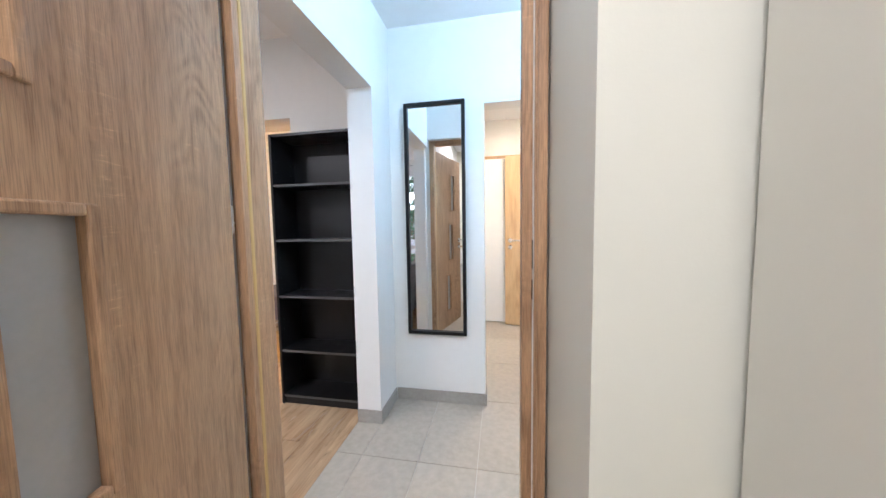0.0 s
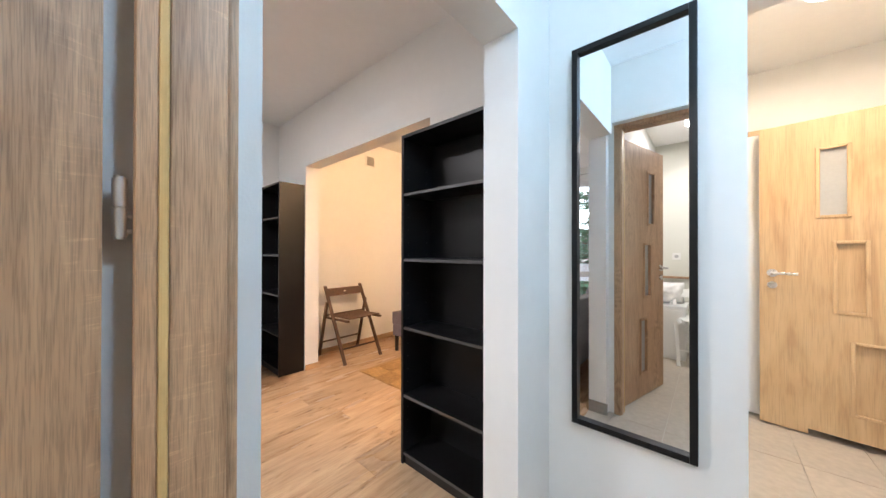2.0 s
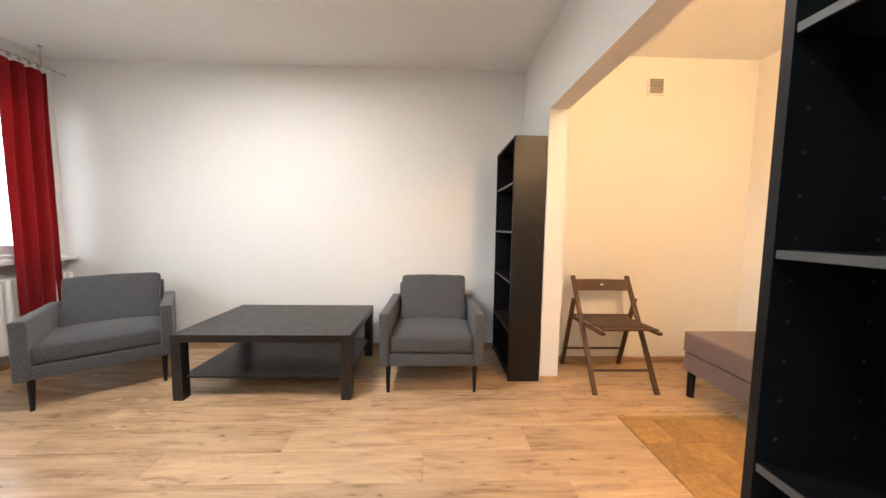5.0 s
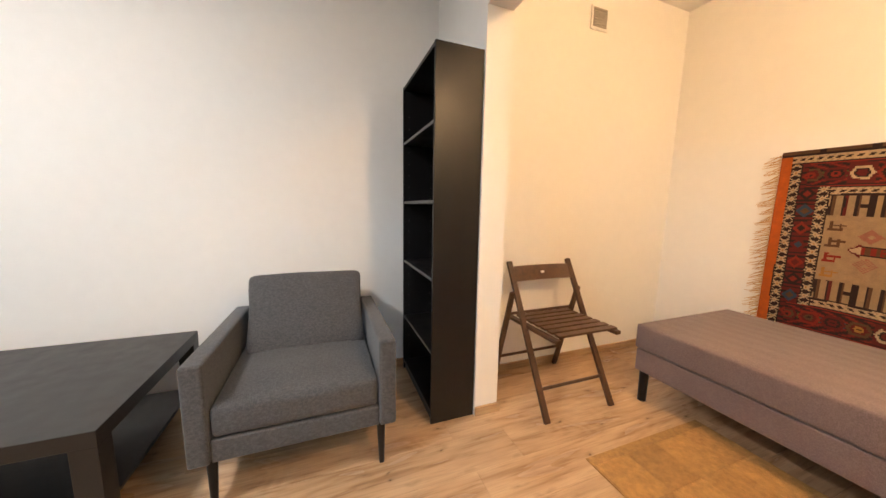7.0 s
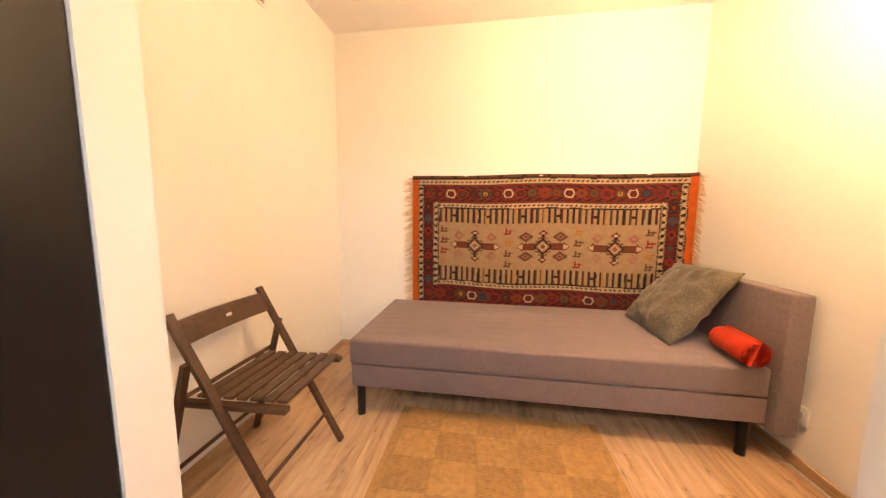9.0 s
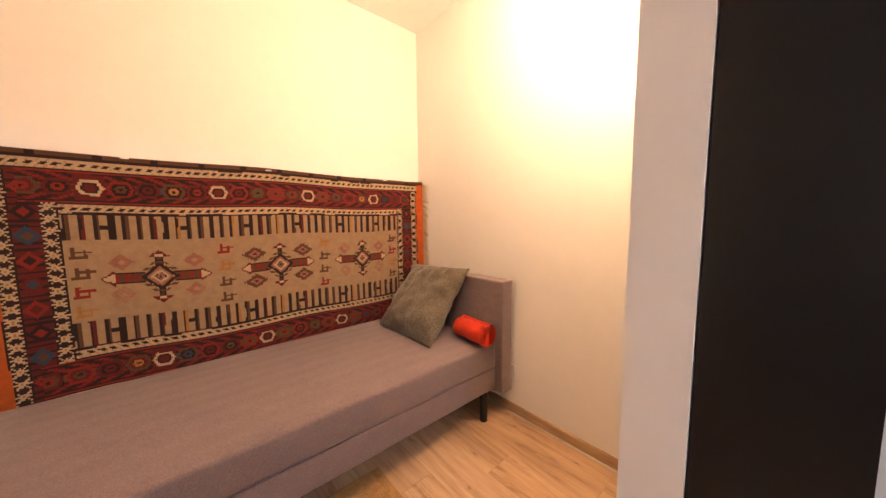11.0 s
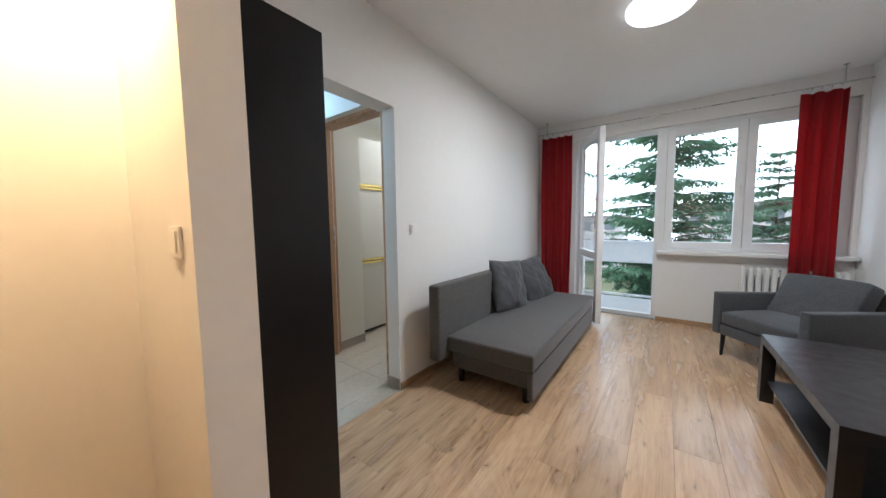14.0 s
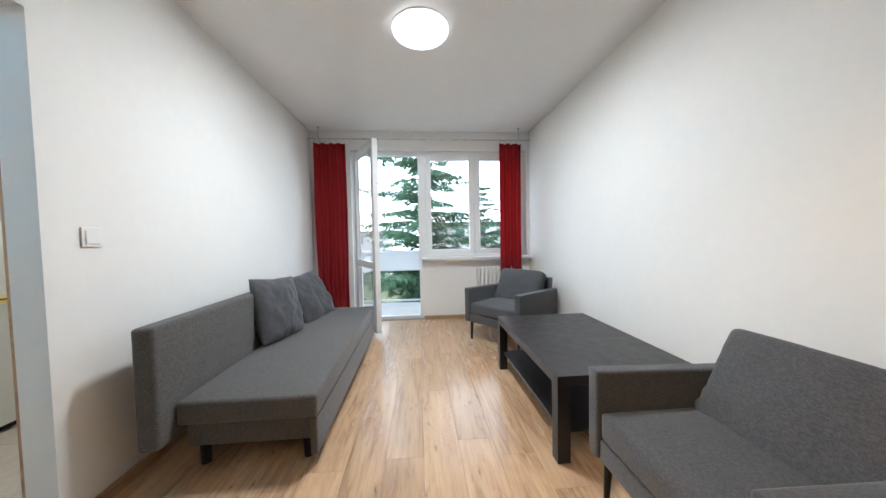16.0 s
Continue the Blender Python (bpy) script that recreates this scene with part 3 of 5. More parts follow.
def door_leaf(name, label, m, width, material, flip=False, vent=False, glazed=True, shift=0.0):
    """A leaf with three staggered upright panes in raised beads; local x from the hinge, y its thickness."""
    th = thing(name, label, "door", m, kind="structure")
    t, pw, hgt = 0.040, 0.110, 1.995
    xs = []
    for x, z0, z1 in PANES:
        xs.append((x + shift, z0, z1))
    bm = bmesh.new()
    zs = sorted({0.012, hgt, *[z for _, a, b in xs for z in (a, b)]})
    for z0, z1 in zip(zs, zs[1:]):
        hole = [x for x, a, b in xs if a <= z0 and b >= z1]
        if hole:
            box(bm, 0, hole[0], 0, t, z0, z1), box(bm, hole[0] + pw, width, 0, t, z0, z1)
        elif vent and z0 < 0.05:
            box(bm, 0, width, 0, t, 0.045, z1)
            box(bm, 0, width * 0.24, 0, t, z0, 0.045), box(bm, width * 0.70, width, 0, t, z0, 0.045)
        else:
            box(bm, 0, width, 0, t, z0, z1)
    bmesh.ops.remove_doubles(bm, verts=bm.verts, dist=1e-5)
    leaf_ob = part("leaf", bm, material, th)
    for k, (x, z0, z1) in enumerate(xs):
        for y0, y1 in ((-0.007, 0.012), (t - 0.012, t + 0.007)):
            b2 = bmesh.new()
            for a in ((x - 0.014, x + 0.004, z0 - 0.014, z1 + 0.014), (x + pw - 0.004, x + pw + 0.014, z0 - 0.014, z1 + 0.014)):
                box(b2, a[0], a[1], y0, y1, a[2], a[3], bevel=0.004)
            for a in ((z0 - 0.014, z0 + 0.004), (z1 - 0.004, z1 + 0.014)):
                box(b2, x + 0.0045, x + pw - 0.0045, y0, y1, a[0], a[1], bevel=0.004)
            part("bead", b2, material, leaf_ob)
        glassy = glazed or k == 0
        part("pane", bx(x, x + pw, t / 2 - 0.004, t / 2 + 0.004, z0, z1), M_FROST if glassy else material, leaf_ob, "frosted glass pane" if glassy else "wooden infill panel")
    for side in (-1, 1):
        y = -0.001 if side < 0 else t + 0.001
        hx = width - 0.06
        bm = tb((hx, y, 1.02), (hx, y + side * 0.010, 1.02), 0.026, n=20)
        tube(bm, (hx, y, 1.02), (hx, y + side * 0.05, 1.02), 0.009)
        tube(bm, (hx + 0.008, y + side * 0.05, 1.02), (hx - 0.115, y + side * 0.05, 1.02), 0.009)
        tube(bm, (hx, y, 0.94), (hx, y + side * 0.010, 0.94), 0.024, n=20)
        part("handle", bm, M_CHROME, leaf_ob, "satin steel lever handle", smooth=False)
    ox, hy = (-0.008, -0.006) if not flip else (-0.0166, 0.029)
    for z in (0.27, 1.215, 1.80):
        bm = tb((ox, hy, z - 0.033), (ox, hy, z - 0.001), 0.0065, n=16)
        tube(bm, (ox, hy, z + 0.001), (ox, hy, z + 0.033), 0.0065, n=16)
        tube(bm, (ox, hy, z - 0.036), (ox, hy, z + 0.036), 0.005, n=12)
        tube(bm, (ox, hy, z - 0.008), (ox - 0.016, hy, z - 0.008), 0.0035, n=10)
        tube(bm, (ox, hy, z - 0.026), (ox - 0.016, hy, z - 0.026), 0.0035, n=10)
        part("hinge", bm, M_STEEL_D, leaf_ob, "steel hinge")
    return th


# kitchen doorway: frame set back from the hall face, leaf swung into the kitchen
door_frame("door_frame_1", "sonoma oak kitchen door frame", pose(0.203, -1.337, 0), 0.707, 2.03, 0.096, 0.032, 0.049, M_OAK_V, rebate=0.009)
door_leaf("door_1", "open sonoma oak kitchen door with three frosted panes", pose(0.150, -1.362, 0, 0, 0, -75.7), 0.70, M_OAK_V, flip=True)
bm = bx(0.9325, 0.9355, -1.327, -1.304, 1.000, 1.185, bevel=0.001)
strike = structure("strike_plate", bm, M_STEEL_D, "steel strike plate on the door frame", "strike plate")
# dark plates standing in for the shade inside the latch holes
part("slot_shade", bx(0.9315, 0.9335, -1.3185, -1.306, 1.020, 1.065), M_BLADE, strike)
part("slot_shade", bx(0.9315, 0.9335, -1.3185, -1.306, 1.090, 1.155), M_BLADE, strike)
# lobby
door_frame("door_frame_2", "light oak bathroom door frame", pose(1.655, 0.82, 0, 0, 0, 90) @ pose(0, -0.13, 0), 0.74, 2.02, 0.13, 0.034, 0.065, M_OAK_L)
door_leaf("door_2", "open light oak bathroom door with vent gap", pose(1.635, 1.60, 0, 0, 0, 172), 0.71, M_OAK_L, vent=True, glazed=False, shift=-0.065)
th = thing("door_3", "closed plain white lobby door", "door", (0.58, 1.795, 0), kind="structure")
part("leaf", bx(0, 0.62, -0.035, 0, 0.01, 1.99, bevel=0.004), M_WHITE, th)
part("casing", bx(-0.005, 0.68, -0.02, -0.001, 1.995, 2.03, bevel=0.003), M_BASE_W, th)
th = thing("cupboard", "tall golden oak cupboard front in the lobby", "cupboard", (1.60, 0.075, 0))
part("body", bx(0.004, 0.058, 0.0, 0.50, 0.03, 1.86, bevel=0.002), M_WHITE, th)
front = part("door", bx(-0.016, 0.002, 0.002, 0.498, 0.02, 1.865, bevel=0.002), M_OAK_D, th, "golden oak cupboard door")
part("handle", bx(-0.034, -0.017, 0.455, 0.480, 1.14, 1.15, bevel=0.002), M_CHROME, front, "small steel pull")


def round_vent(r, m):
    th = thing("wall_vent", "round white bathroom wall vent", "vent", m, group="bathroom vents")
    part("rim", tb((0, 0, 0), (0, 0, 0.012), r, r * 0.94, 28), M_WHITE, th)
    for k in range(-3, 4):
        w = math.sqrt(max(0.0, 1 - (k / 4) ** 2)) * r * 0.82
        # slats coloured grey to give the shade lines of the louvres
        part("slat", bx(-w, w, k * r * 0.22 - 0.004, k * r * 0.22 + 0.004, 0.0125, 0.016), M_FROST, th)


round_vent(0.048, pose(1.93, 1.7195, 1.28, 90, 0, 0))
round_vent(0.048, pose(1.93, 1.7195, 0.34, 90, 0, 0))
sensor = thing("motion_sensor", "small white corner sensor by the lobby ceiling", "sensor", (1.63, 1.30, 2.28))
part("body", bx(-0.012, 0.0285, -0.02, 0.02, -0.05, 0.04, bevel=0.010), M_WHITE, sensor)
part("lens", bx(-0.016, -0.0122, -0.012, 0.012, -0.006, 0.018, bevel=0.001), M_BLADE, sensor, "dark sensor lens")


def round_lamp(name, label, at, r, glow):
    th = thing(name, label, "ceiling lamp", at)
    part("base", tb((0, 0, 0), (0, 0, -0.016), r - 0.004, r - 0.002, 48), M_WHITE, th, "white metal rim")
    bm = bmesh.new()
    prof = ((r, -0.0165), (r * 0.99, -0.036), (r * 0.94, -0.048), (r * 0.6, -0.054), (0.001, -0.055))
    rings = [[bm.verts.new((q * math.cos(a * math.pi / 24), q * math.sin(a * math.pi / 24), z)) for a in range(48)] for q, z in prof]
    for a, b in zip(rings, rings[1:]):
        for k in range(48):
            bm.faces.new((a[k], a[(k + 1) % 48], b[(k + 1) % 48], b[k])).smooth = True
    part("diffuser", bm, glow, th, "lit opal diffuser")
    return th


round_lamp("ceiling_lamp", "round white lit ceiling lamp in the living room", (-1.440, -2.04, H), 0.187, M_LAMP)
round_lamp("ceiling_lamp", "round lit ceiling lamp in the lobby", (1.145, 0.89, LOB_H), 0.14, M_LAMP)
round_lamp("ceiling_lamp", "round lit ceiling lamp in the kitchen", (0.62, -2.55, HALL_H), 0.14, M_LAMP)
round_lamp("ceiling_lamp", "round lit ceiling lamp in the bathroom", (2.30, 0.95, LOB_H), 0.14, M_LAMP)
wl = thing("wall_lamp", "small warm lit wall lamp in the alcove", "wall lamp", (0.03, 0.40, 2.12))
part("plate", bx(-0.012, -0.0005, -0.04, 0.04, -0.06, 0.06, bevel=0.004), M_CHROME, wl)
arm = part("arm", tb((-0.012, 0, 0), (-0.330, 0, -0.01), 0.007), M_CHROME, wl)
part("bulb", tb((-0.330, 0, -0.01), (-0.352, 0, 0.004), 0.022, 0.030, 20), M_LAMP_W, arm, "lit warm bulb")


def wall_spot(m):
    th = thing("wall_spotlight", "small steel lit spotlight on the hall wall", "spotlight", m, group="hall spotlights")
    part("plate", tb((0, 0, 0), (0, 0, 0.015), 0.035, n=20), M_CHROME, th)
    part("arm", tb((0, 0, 0.0155), (0, 0.0, 0.06), 0.008), M_CHROME, th)
    head = part("head", tb((0, -0.03, 0.06), (0, 0.045, 0.085), 0.024, 0.032, 20), M_CHROME, th)
    part("bulb", tb((0, 0.0455, 0.0852), (0, 0.050, 0.0868), 0.026, n=20), M_LAMP_C, head, "lit bulb")


wall_spot(pose(1.20, -1.165, 2.17, -90, 0, 0) @ pose(0, 0, 0, 0, 0, 180))
wall_spot(pose(1.70, -0.84, 2.32, 0, -90, 0) @ pose(0, 0, 0, 0, 0, -90))


def wall_switch(label, m):
    th = thing("light_switch", label, "light switch", m)
    plate = part("frame", bx(-0.042, 0.042, -0.042, 0.042, 0, 0.009, bevel=0.004), M_WHITE, th)
    part("rocker", bx(-0.029, 0.029, -0.029, 0.029, 0.0095, 0.014, bevel=0.003), M_WHITE, plate)
    return th


wall_switch("white rocker light switch beside the hall passage", pose(0.0, -1.345, 1.155, 0, -90, 0))
wall_switch("white rocker light switch in the alcove", pose(-0.50, 0.133, 1.15, -90, 0, 0))
wall_switch("white rocker light switch in the hall", pose(1.14, -1.165, 1.15, -90, 0, 0))


def wall_socket(label, m):
    th = thing("wall_socket", label, "socket", m)
    plate = part("frame", bx(-0.042, 0.042, -0.042, 0.042, 0, 0.010, bevel=0.004), M_WHITE, th)
    # grey disc on the plate, painted shade for the plug recess
    part("well_shade", tb((0, 0, 0.0102), (0, 0, 0.0125), 0.020, n=20), M_FROST, plate)


wall_socket("white wall socket behind the headboard", pose(0.03, 0.952, 0.25, 0, -90, 0))
vent = thing("wall_vent", "square louvred vent grille on the alcove wall", "vent", pose(XA, 0.99, 2.31, 90, 0, 90))
part("frame", bx(-0.07, 0.07, -0.07, 0.07, 0, 0.010, bevel=0.003), M_WHITE, vent)
for k in range(8):
    part("slat", bx(-0.055, 0.055, -0.054 + k * 0.0142, -0.044 + k * 0.0142, 0.0102, 0.016), M_BASE_T, vent)

# hall mirror, hung with its top leaning slightly forward
mir = thing("wall_mirror", "tall mirror in a black frame on the hall wall", "mirror", (0.452, -0.0505, 1.227))
for x0, x1 in ((-0.197, -0.175), (0.175, 0.197)):
    part("frame_side", bx(x0, x1, -0.030, 0, -0.752, 0.752, bevel=0.002), M_BLACK, mir)
for z0, z1 in ((-0.752, -0.730), (0.730, 0.752)):
    part("frame_rail", bx(-0.1748, 0.1748, -0.030, 0, z0, z1, bevel=0.002), M_BLACK, mir)
part("glass", bx(-0.1748, 0.1748, -0.012, -0.004, -0.7298, 0.7298), M_MIRROR, mir, "mirror glass")


# narrow carpet hung on the hall's end wall
M_HC = [mat("hall_carpet_" + k, c, 0.95, vary=0.25, scale=30, bump=0.5, bump_scale=300) for k, c in (("brown", (0.27, 0.145, 0.085)), ("dark", (0.070, 0.034, 0.024)), ("tan", (0.47, 0.30, 0.19)))]
hang = thing("hall_carpet", "narrow brown patterned carpet hung on the hall wall", "carpet", (1.862, -0.835, 0.02))
bm = bmesh.new()
cu, cw = 56, 0.56
cv, ch = 172, 1.735
grid = [[bm.verts.new((-0.004 * noise.noise(Vector((i * 0.1, j * 0.05, 1))), cw * i / cu, ch * j / cv)) for j in range(cv + 1)] for i in range(cu + 1)]
for i in range(cu):
    for j in range(cv):
        f = bm.faces.new((grid[i][j], grid[i + 1][j], grid[i + 1][j + 1], grid[i][j + 1]))
        u, v = i % 14 - 6.5, j % 20 - 9.5
        d = abs(u) / 7 + abs(v) / 10
        f.material_index = 1 if j > cv - 6 or i < 1 or 0.50 < d < 0.60 or d < 0.12 else 0 if d < 0.28 or d > 1.2 else 2
bmesh.ops.solidify(bm, geom=bm.faces, thickness=0.006)
part("weave", bm, M_HC, hang)


# ---- bookcases ----
def bookcase(m, label):
    w, d, h, t = 0.60, 0.235, 1.80, 0.017
    th = thing("bookcase", label, "bookcase", m, group="black bookcases")
    for x0 in (0, w - t):
        part("side", bx(x0, x0 + t, 0, d, 0, h, bevel=0.001), M_BLACK, th)
    part("top", bx(t + 0.0003, w - t - 0.0003, 0.002, d, h - t, h, bevel=0.001), M_BLACK, th)
    part("plinth", bx(t + 0.0003, w - t - 0.0003, 0.012, 0.026, 0, 0.047), M_BLACK, th)
    part("back", bx(t, w - t, d - 0.010, d - 0.004, 0.03, h - t), M_BLACK, th, "thin black back board")
    for z in (0.064, 0.378, 0.748, 1.122, 1.480):
        board = part("shelf", bx(t + 0.0006, w - t - 0.0006, 0.006, d - 0.011, z - 0.016, z, bevel=0.001), M_BLACK, th)
        part("shelf_edge", bx(t + 0.0008, w - t - 0.0008, 0.0035, 0.0056, z - 0.015, z - 0.001), M_BLACK_EDGE, board, "lighter shelf edge")
    for x0 in (t + 0.0002, w - t - 0.0012):
        bm = bmesh.new()
        for k in range(22):
            for y in (0.035, 0.18):
                z = 0.16 + k * 0.07
                box(bm, x0, x0 + 0.001, y - 0.0025, y + 0.0025, z - 0.0025, z + 0.0025)
        tagged(part("peg_holes", bm, M_BLACK_EDGE, th), kind="stuff")
    return th


bookcase(pose(-0.606, -0.238, 0), "tall empty black bookcase beside the hall passage")
bookcase(pose(-2.899, -0.238, 0), "tall empty black bookcase beside an armchair")


# ---- soft shapes ----
def cushion_mesh(w, h, d, seed=0, n=22, wrinkle=0.006, pinch=0.55):
    """A filled cushion: x across, z up, y its depth; seams at the rim, creases towards the corners."""
    rnd = random.Random(seed)
    ox = Vector((rnd.random() * 50, rnd.random() * 50, rnd.random() * 50))
    bm = bmesh.new()
    sides = []
    for s in (1, -1):
        grid = []
        for i in range(n + 1):
            row = []
            for j in range(n + 1):
                u, v = 2 * i / n - 1, 2 * j / n - 1
                full = max(0.0, (1 - abs(u) ** 2.6) * (1 - abs(v) ** 2.6)) ** pinch
                pull = 1 - 0.055 * (1 - abs(u * v)) * max(abs(u), abs(v)) ** 3
                p = Vector((u * w / 2 * pull, s * d / 2 * full, v * h / 2 * pull))
                k = noise.noise(p * 9 + ox * s) + 0.5 * noise.noise(p * 22 + ox)
                p.y += s * wrinkle * k * min(1, full * 2)
                row.append(bm.verts.new(p))
            grid.append(row)
        for i in range(n):
            for j in range(n):
                f = bm.faces.new((grid[i][j], grid[i + 1][j], grid[i + 1][j + 1], grid[i][j + 1]))
                f.smooth = True
        sides.append(grid)
    bmesh.ops.remove_doubles(bm, verts=bm.verts, dist=1e-4)
    return bm


def plump(w, h, d, seed=0, power=16.0, n=18):
    """A firmly filled box cushion: x its depth, y across, z up; rounded all round, creased towards the lower corners."""
    bm = bmesh.new()
    box(bm, -1, 1, -1, 1, -1, 1)
    bmesh.ops.subdivide_edges(bm, edges=bm.edges[:], cuts=n, use_grid_fill=True)
    shift = Vector((seed * 3.7, seed * 1.9, seed))
    for v in bm.verts:
        c = v.co
        k = (abs(c.x) ** power + abs(c.y) ** power + abs(c.z) ** power) ** (1 / power)
        p = Vector((c.x / k * d / 2, c.y / k * w / 2, c.z / k * h / 2))
        a, b = p.y / (w / 2), p.z / (h / 2)
        p.x *= 1.18 - 0.30 * a * a - 0.22 * max(0.0, b) ** 2
        low = max(0.0, -b) * abs(a) ** 3
        p.x += 0.010 * low * math.sin(38 * a + 22 * b) + 0.004 * noise.noise(p * 13 + shift) + 0.0025 * noise.noise(p * 34 + shift)
        p.y *= 1 - 0.03 * (1 - abs(b)) + 0.02 * abs(b) ** 4
        v.co = p
    for f in bm.faces:
        f.smooth = True
    return bm


def pad(x0, x1, y0, y1, z0, z1, r=0.02, crown=0.0, seed=0, n=14):
    """An upholstered block: rounded edges, a slightly crowned top."""
    bm = bmesh.new()
    box(bm, x0, x1, y0, y1, z0, z1, bevel=r, seg=4)
    top = [f for f in bm.faces if f.normal.z > 0.99 and f.calc_area() > 0.01]
    if crown:
        bmesh.ops.subdivide_edges(bm, edges=list({e for f in top for e in f.edges}), cuts=n, use_grid_fill=True)
        cx, cy, hx, hy = (x0 + x1) / 2, (y0 + y1) / 2, (x1 - x0) / 2, (y1 - y0) / 2
        for v in bm.verts:
            if v.co.z > z1 - 1e-4:
                u, w = min(1, abs(v.co.x - cx) / hx), min(1, abs(v.co.y - cy) / hy)
                v.co.z += crown * (1 - u ** 3) * (1 - w ** 3) + 0.0015 * noise.noise(v.co * 14)
    for f in bm.faces:
        f.smooth = True
    return bm


# ---- armchairs ----
def armchair(m, label, seed):
    """Local: front at +x, 0.70 wide along y, origin under the middle."""
    th = thing("armchair", label, "armchair", m, group="grey armchairs")
    for y0, y1 in ((-0.355, -0.288), (0.288, 0.355)):
        bm = pad(-0.36, 0.36, y0, y1, 0.20, 0.565, 0.014)
        for v in bm.verts:
            if v.co.z > 0.5:
                v.co.z -= 0.02 * (0.36 - v.co.x) / 0.72
        part("armrest", bm, M_GREY, th, smooth=True)
    part("seat_frame", pad(-0.34, 0.350, -0.287, 0.287, 0.20, 0.285, 0.010), M_GREY, th, smooth=True)
    part("seat_cushion", pad(-0.20, 0.352, -0.284, 0.284, 0.288, 0.405, 0.030, crown=0.026, seed=seed), M_GREY, th, smooth=True)
    bm = pad(-0.36, -0.27, -0.286, 0.286, 0.30, 0.655, 0.018)
    for v in bm.verts:
        v.co.x -= 0.10 * (v.co.z - 0.3)
    part("backrest", bm, M_GREY, th, smooth=True)
    bm = plump(0.528, 0.380, 0.155, seed)
    bmesh.ops.transform(bm, matrix=pose(-0.160, 0.010, 0.549, 0, -25, 0), verts=bm.verts)
    part("back_cushion", bm, M_GREY, th, smooth=True)
    for x, y in ((0.30, -0.30), (0.30, 0.30), (-0.31, -0.30), (-0.31, 0.30)):
        part("leg", tb((x + (0.012 if x > 0 else -0.012), y, 0), (x, y, 0.20), 0.011, 0.019, 14), M_BLACK, th, "tapered black leg", smooth=False)
    return th


armchair(pose(-2.47, -0.808, 0, 0, 0, 0), "charcoal upholstered armchair against the white wall", 3)
armchair(pose(-2.385, -3.18, 0, 0, 0, 38), "charcoal upholstered armchair turned in the window corner", 5)

# ---- coffee table ----
tab = thing("coffee_table", "large low black-brown coffee table with a shelf", "coffee table", (-2.435, -1.908, 0))
part("tabletop", bx(-0.38, 0.38, -0.572, 0.572, 0.388, 0.438, bevel=0.002), M_TABLE, tab)
for sx in (-1, 1):
    for sy in (-1, 1):
        x, y = sx * 0.347, sy * 0.539
        part("leg", bx(x - 0.0325, x + 0.0325, y - 0.0325, y + 0.0325, 0, 0.3878, bevel=0.002), M_TABLE, tab)
part("shelf", bx(-0.345, 0.345, -0.54, 0.54, 0.135, 0.150, bevel=0.001), M_TABLE, tab)

# ---- sofa ----
sofa = thing("sofa_bed", "dark grey upholstered sofa bed along the white wall", "sofa", (0, 0, 0))
part("backrest", pad(-0.238, -0.145, -3.36, -1.325, 0.200, 0.755, 0.025), M_GREY_S, sofa, smooth=True)
part("seat", pad(-0.885, -0.242, -3.36, -1.422, 0.258, 0.372, 0.020, crown=0.008), M_GREY_S, sofa, smooth=True)
part("drawer_front", pad(-0.880, -0.846, -3.35, -1.435, 0.068, 0.254, 0.008), M_GREY_S, sofa, smooth=True)
part("bed_box", bx(-0.8455, -0.246, -3.34, -1.485, 0.120, 0.2575, bevel=0.004), M_GREY_S, sofa)
for x, y in ((-0.80, -1.54), (-0.29, -1.54), (-0.80, -3.28), (-0.29, -3.28)):
    part("foot", tb((x, y, 0), (x, y, 0.1198), 0.024, 0.027, 16), M_BLACK, sofa, "black plastic foot")
for k, (x, y, z, tilt, turn) in enumerate(((-0.305, -2.37, 0.603, 14, 80), (-0.345, -2.96, 0.580, 25, 74))):
    ob = solid("sofa_cushion", cushion_mesh(0.50, 0.48, 0.17, 11 + k, wrinkle=0.018, n=34), M_GREY, "dark grey square cushion leaning on the sofa back", "cushion", smooth=True, group="sofa cushions")
    ob.matrix_world = pose(x, y, z, 0, 0, turn) @ pose(0, 0, 0, tilt, 0, 0) @ pose(0, 0, 0, 0, 6 if k else -5, 0)

# ---- bed ----
bed = thing("single_bed", "taupe upholstered single bed in the alcove", "bed", (0, 0, 0))
part("mattress", pad(-2.145, -0.100, 0.955, 1.80, 0.305, 0.447, 0.018, crown=0.010), M_QUILT, bed, "taupe mattress cover", smooth=True)
part("bed_base", pad(-2.135, -0.098, 0.960, 1.80, 0.175, 0.303, 0.010), M_BED, bed, smooth=True)
part("headboard", pad(-0.094, -0.003, 0.915, 1.80, 0.15, 0.805, 0.012), M_BED, bed, smooth=True)
for x, y in ((-2.09, 0.985), (-0.17, 0.985), (-2.09, 1.77), (-0.17, 1.77)):
    part("leg", tb((x, y, 0), (x, y, 0.1748), 0.022, 0.024, 18), M_BLACK, bed, "round black leg")
ob = solid("bed_pillow", cushion_mesh(0.56, 0.52, 0.17, 21, wrinkle=0.024, n=36), M_PILLOW, "olive grey square pillow leaning on the headboard", "pillow", smooth=True)
ob.matrix_world = pose(-0.272, 1.425, 0.640, 0, 0, 88) @ pose(0, 0, 0, 40, 0, 0) @ pose(0, 0, 0, 0, 4, 0)

# rolled fleece: a spiral roll with a loose flap
bm = bmesh.new()
n, turns = 90, 3.2
rows = []
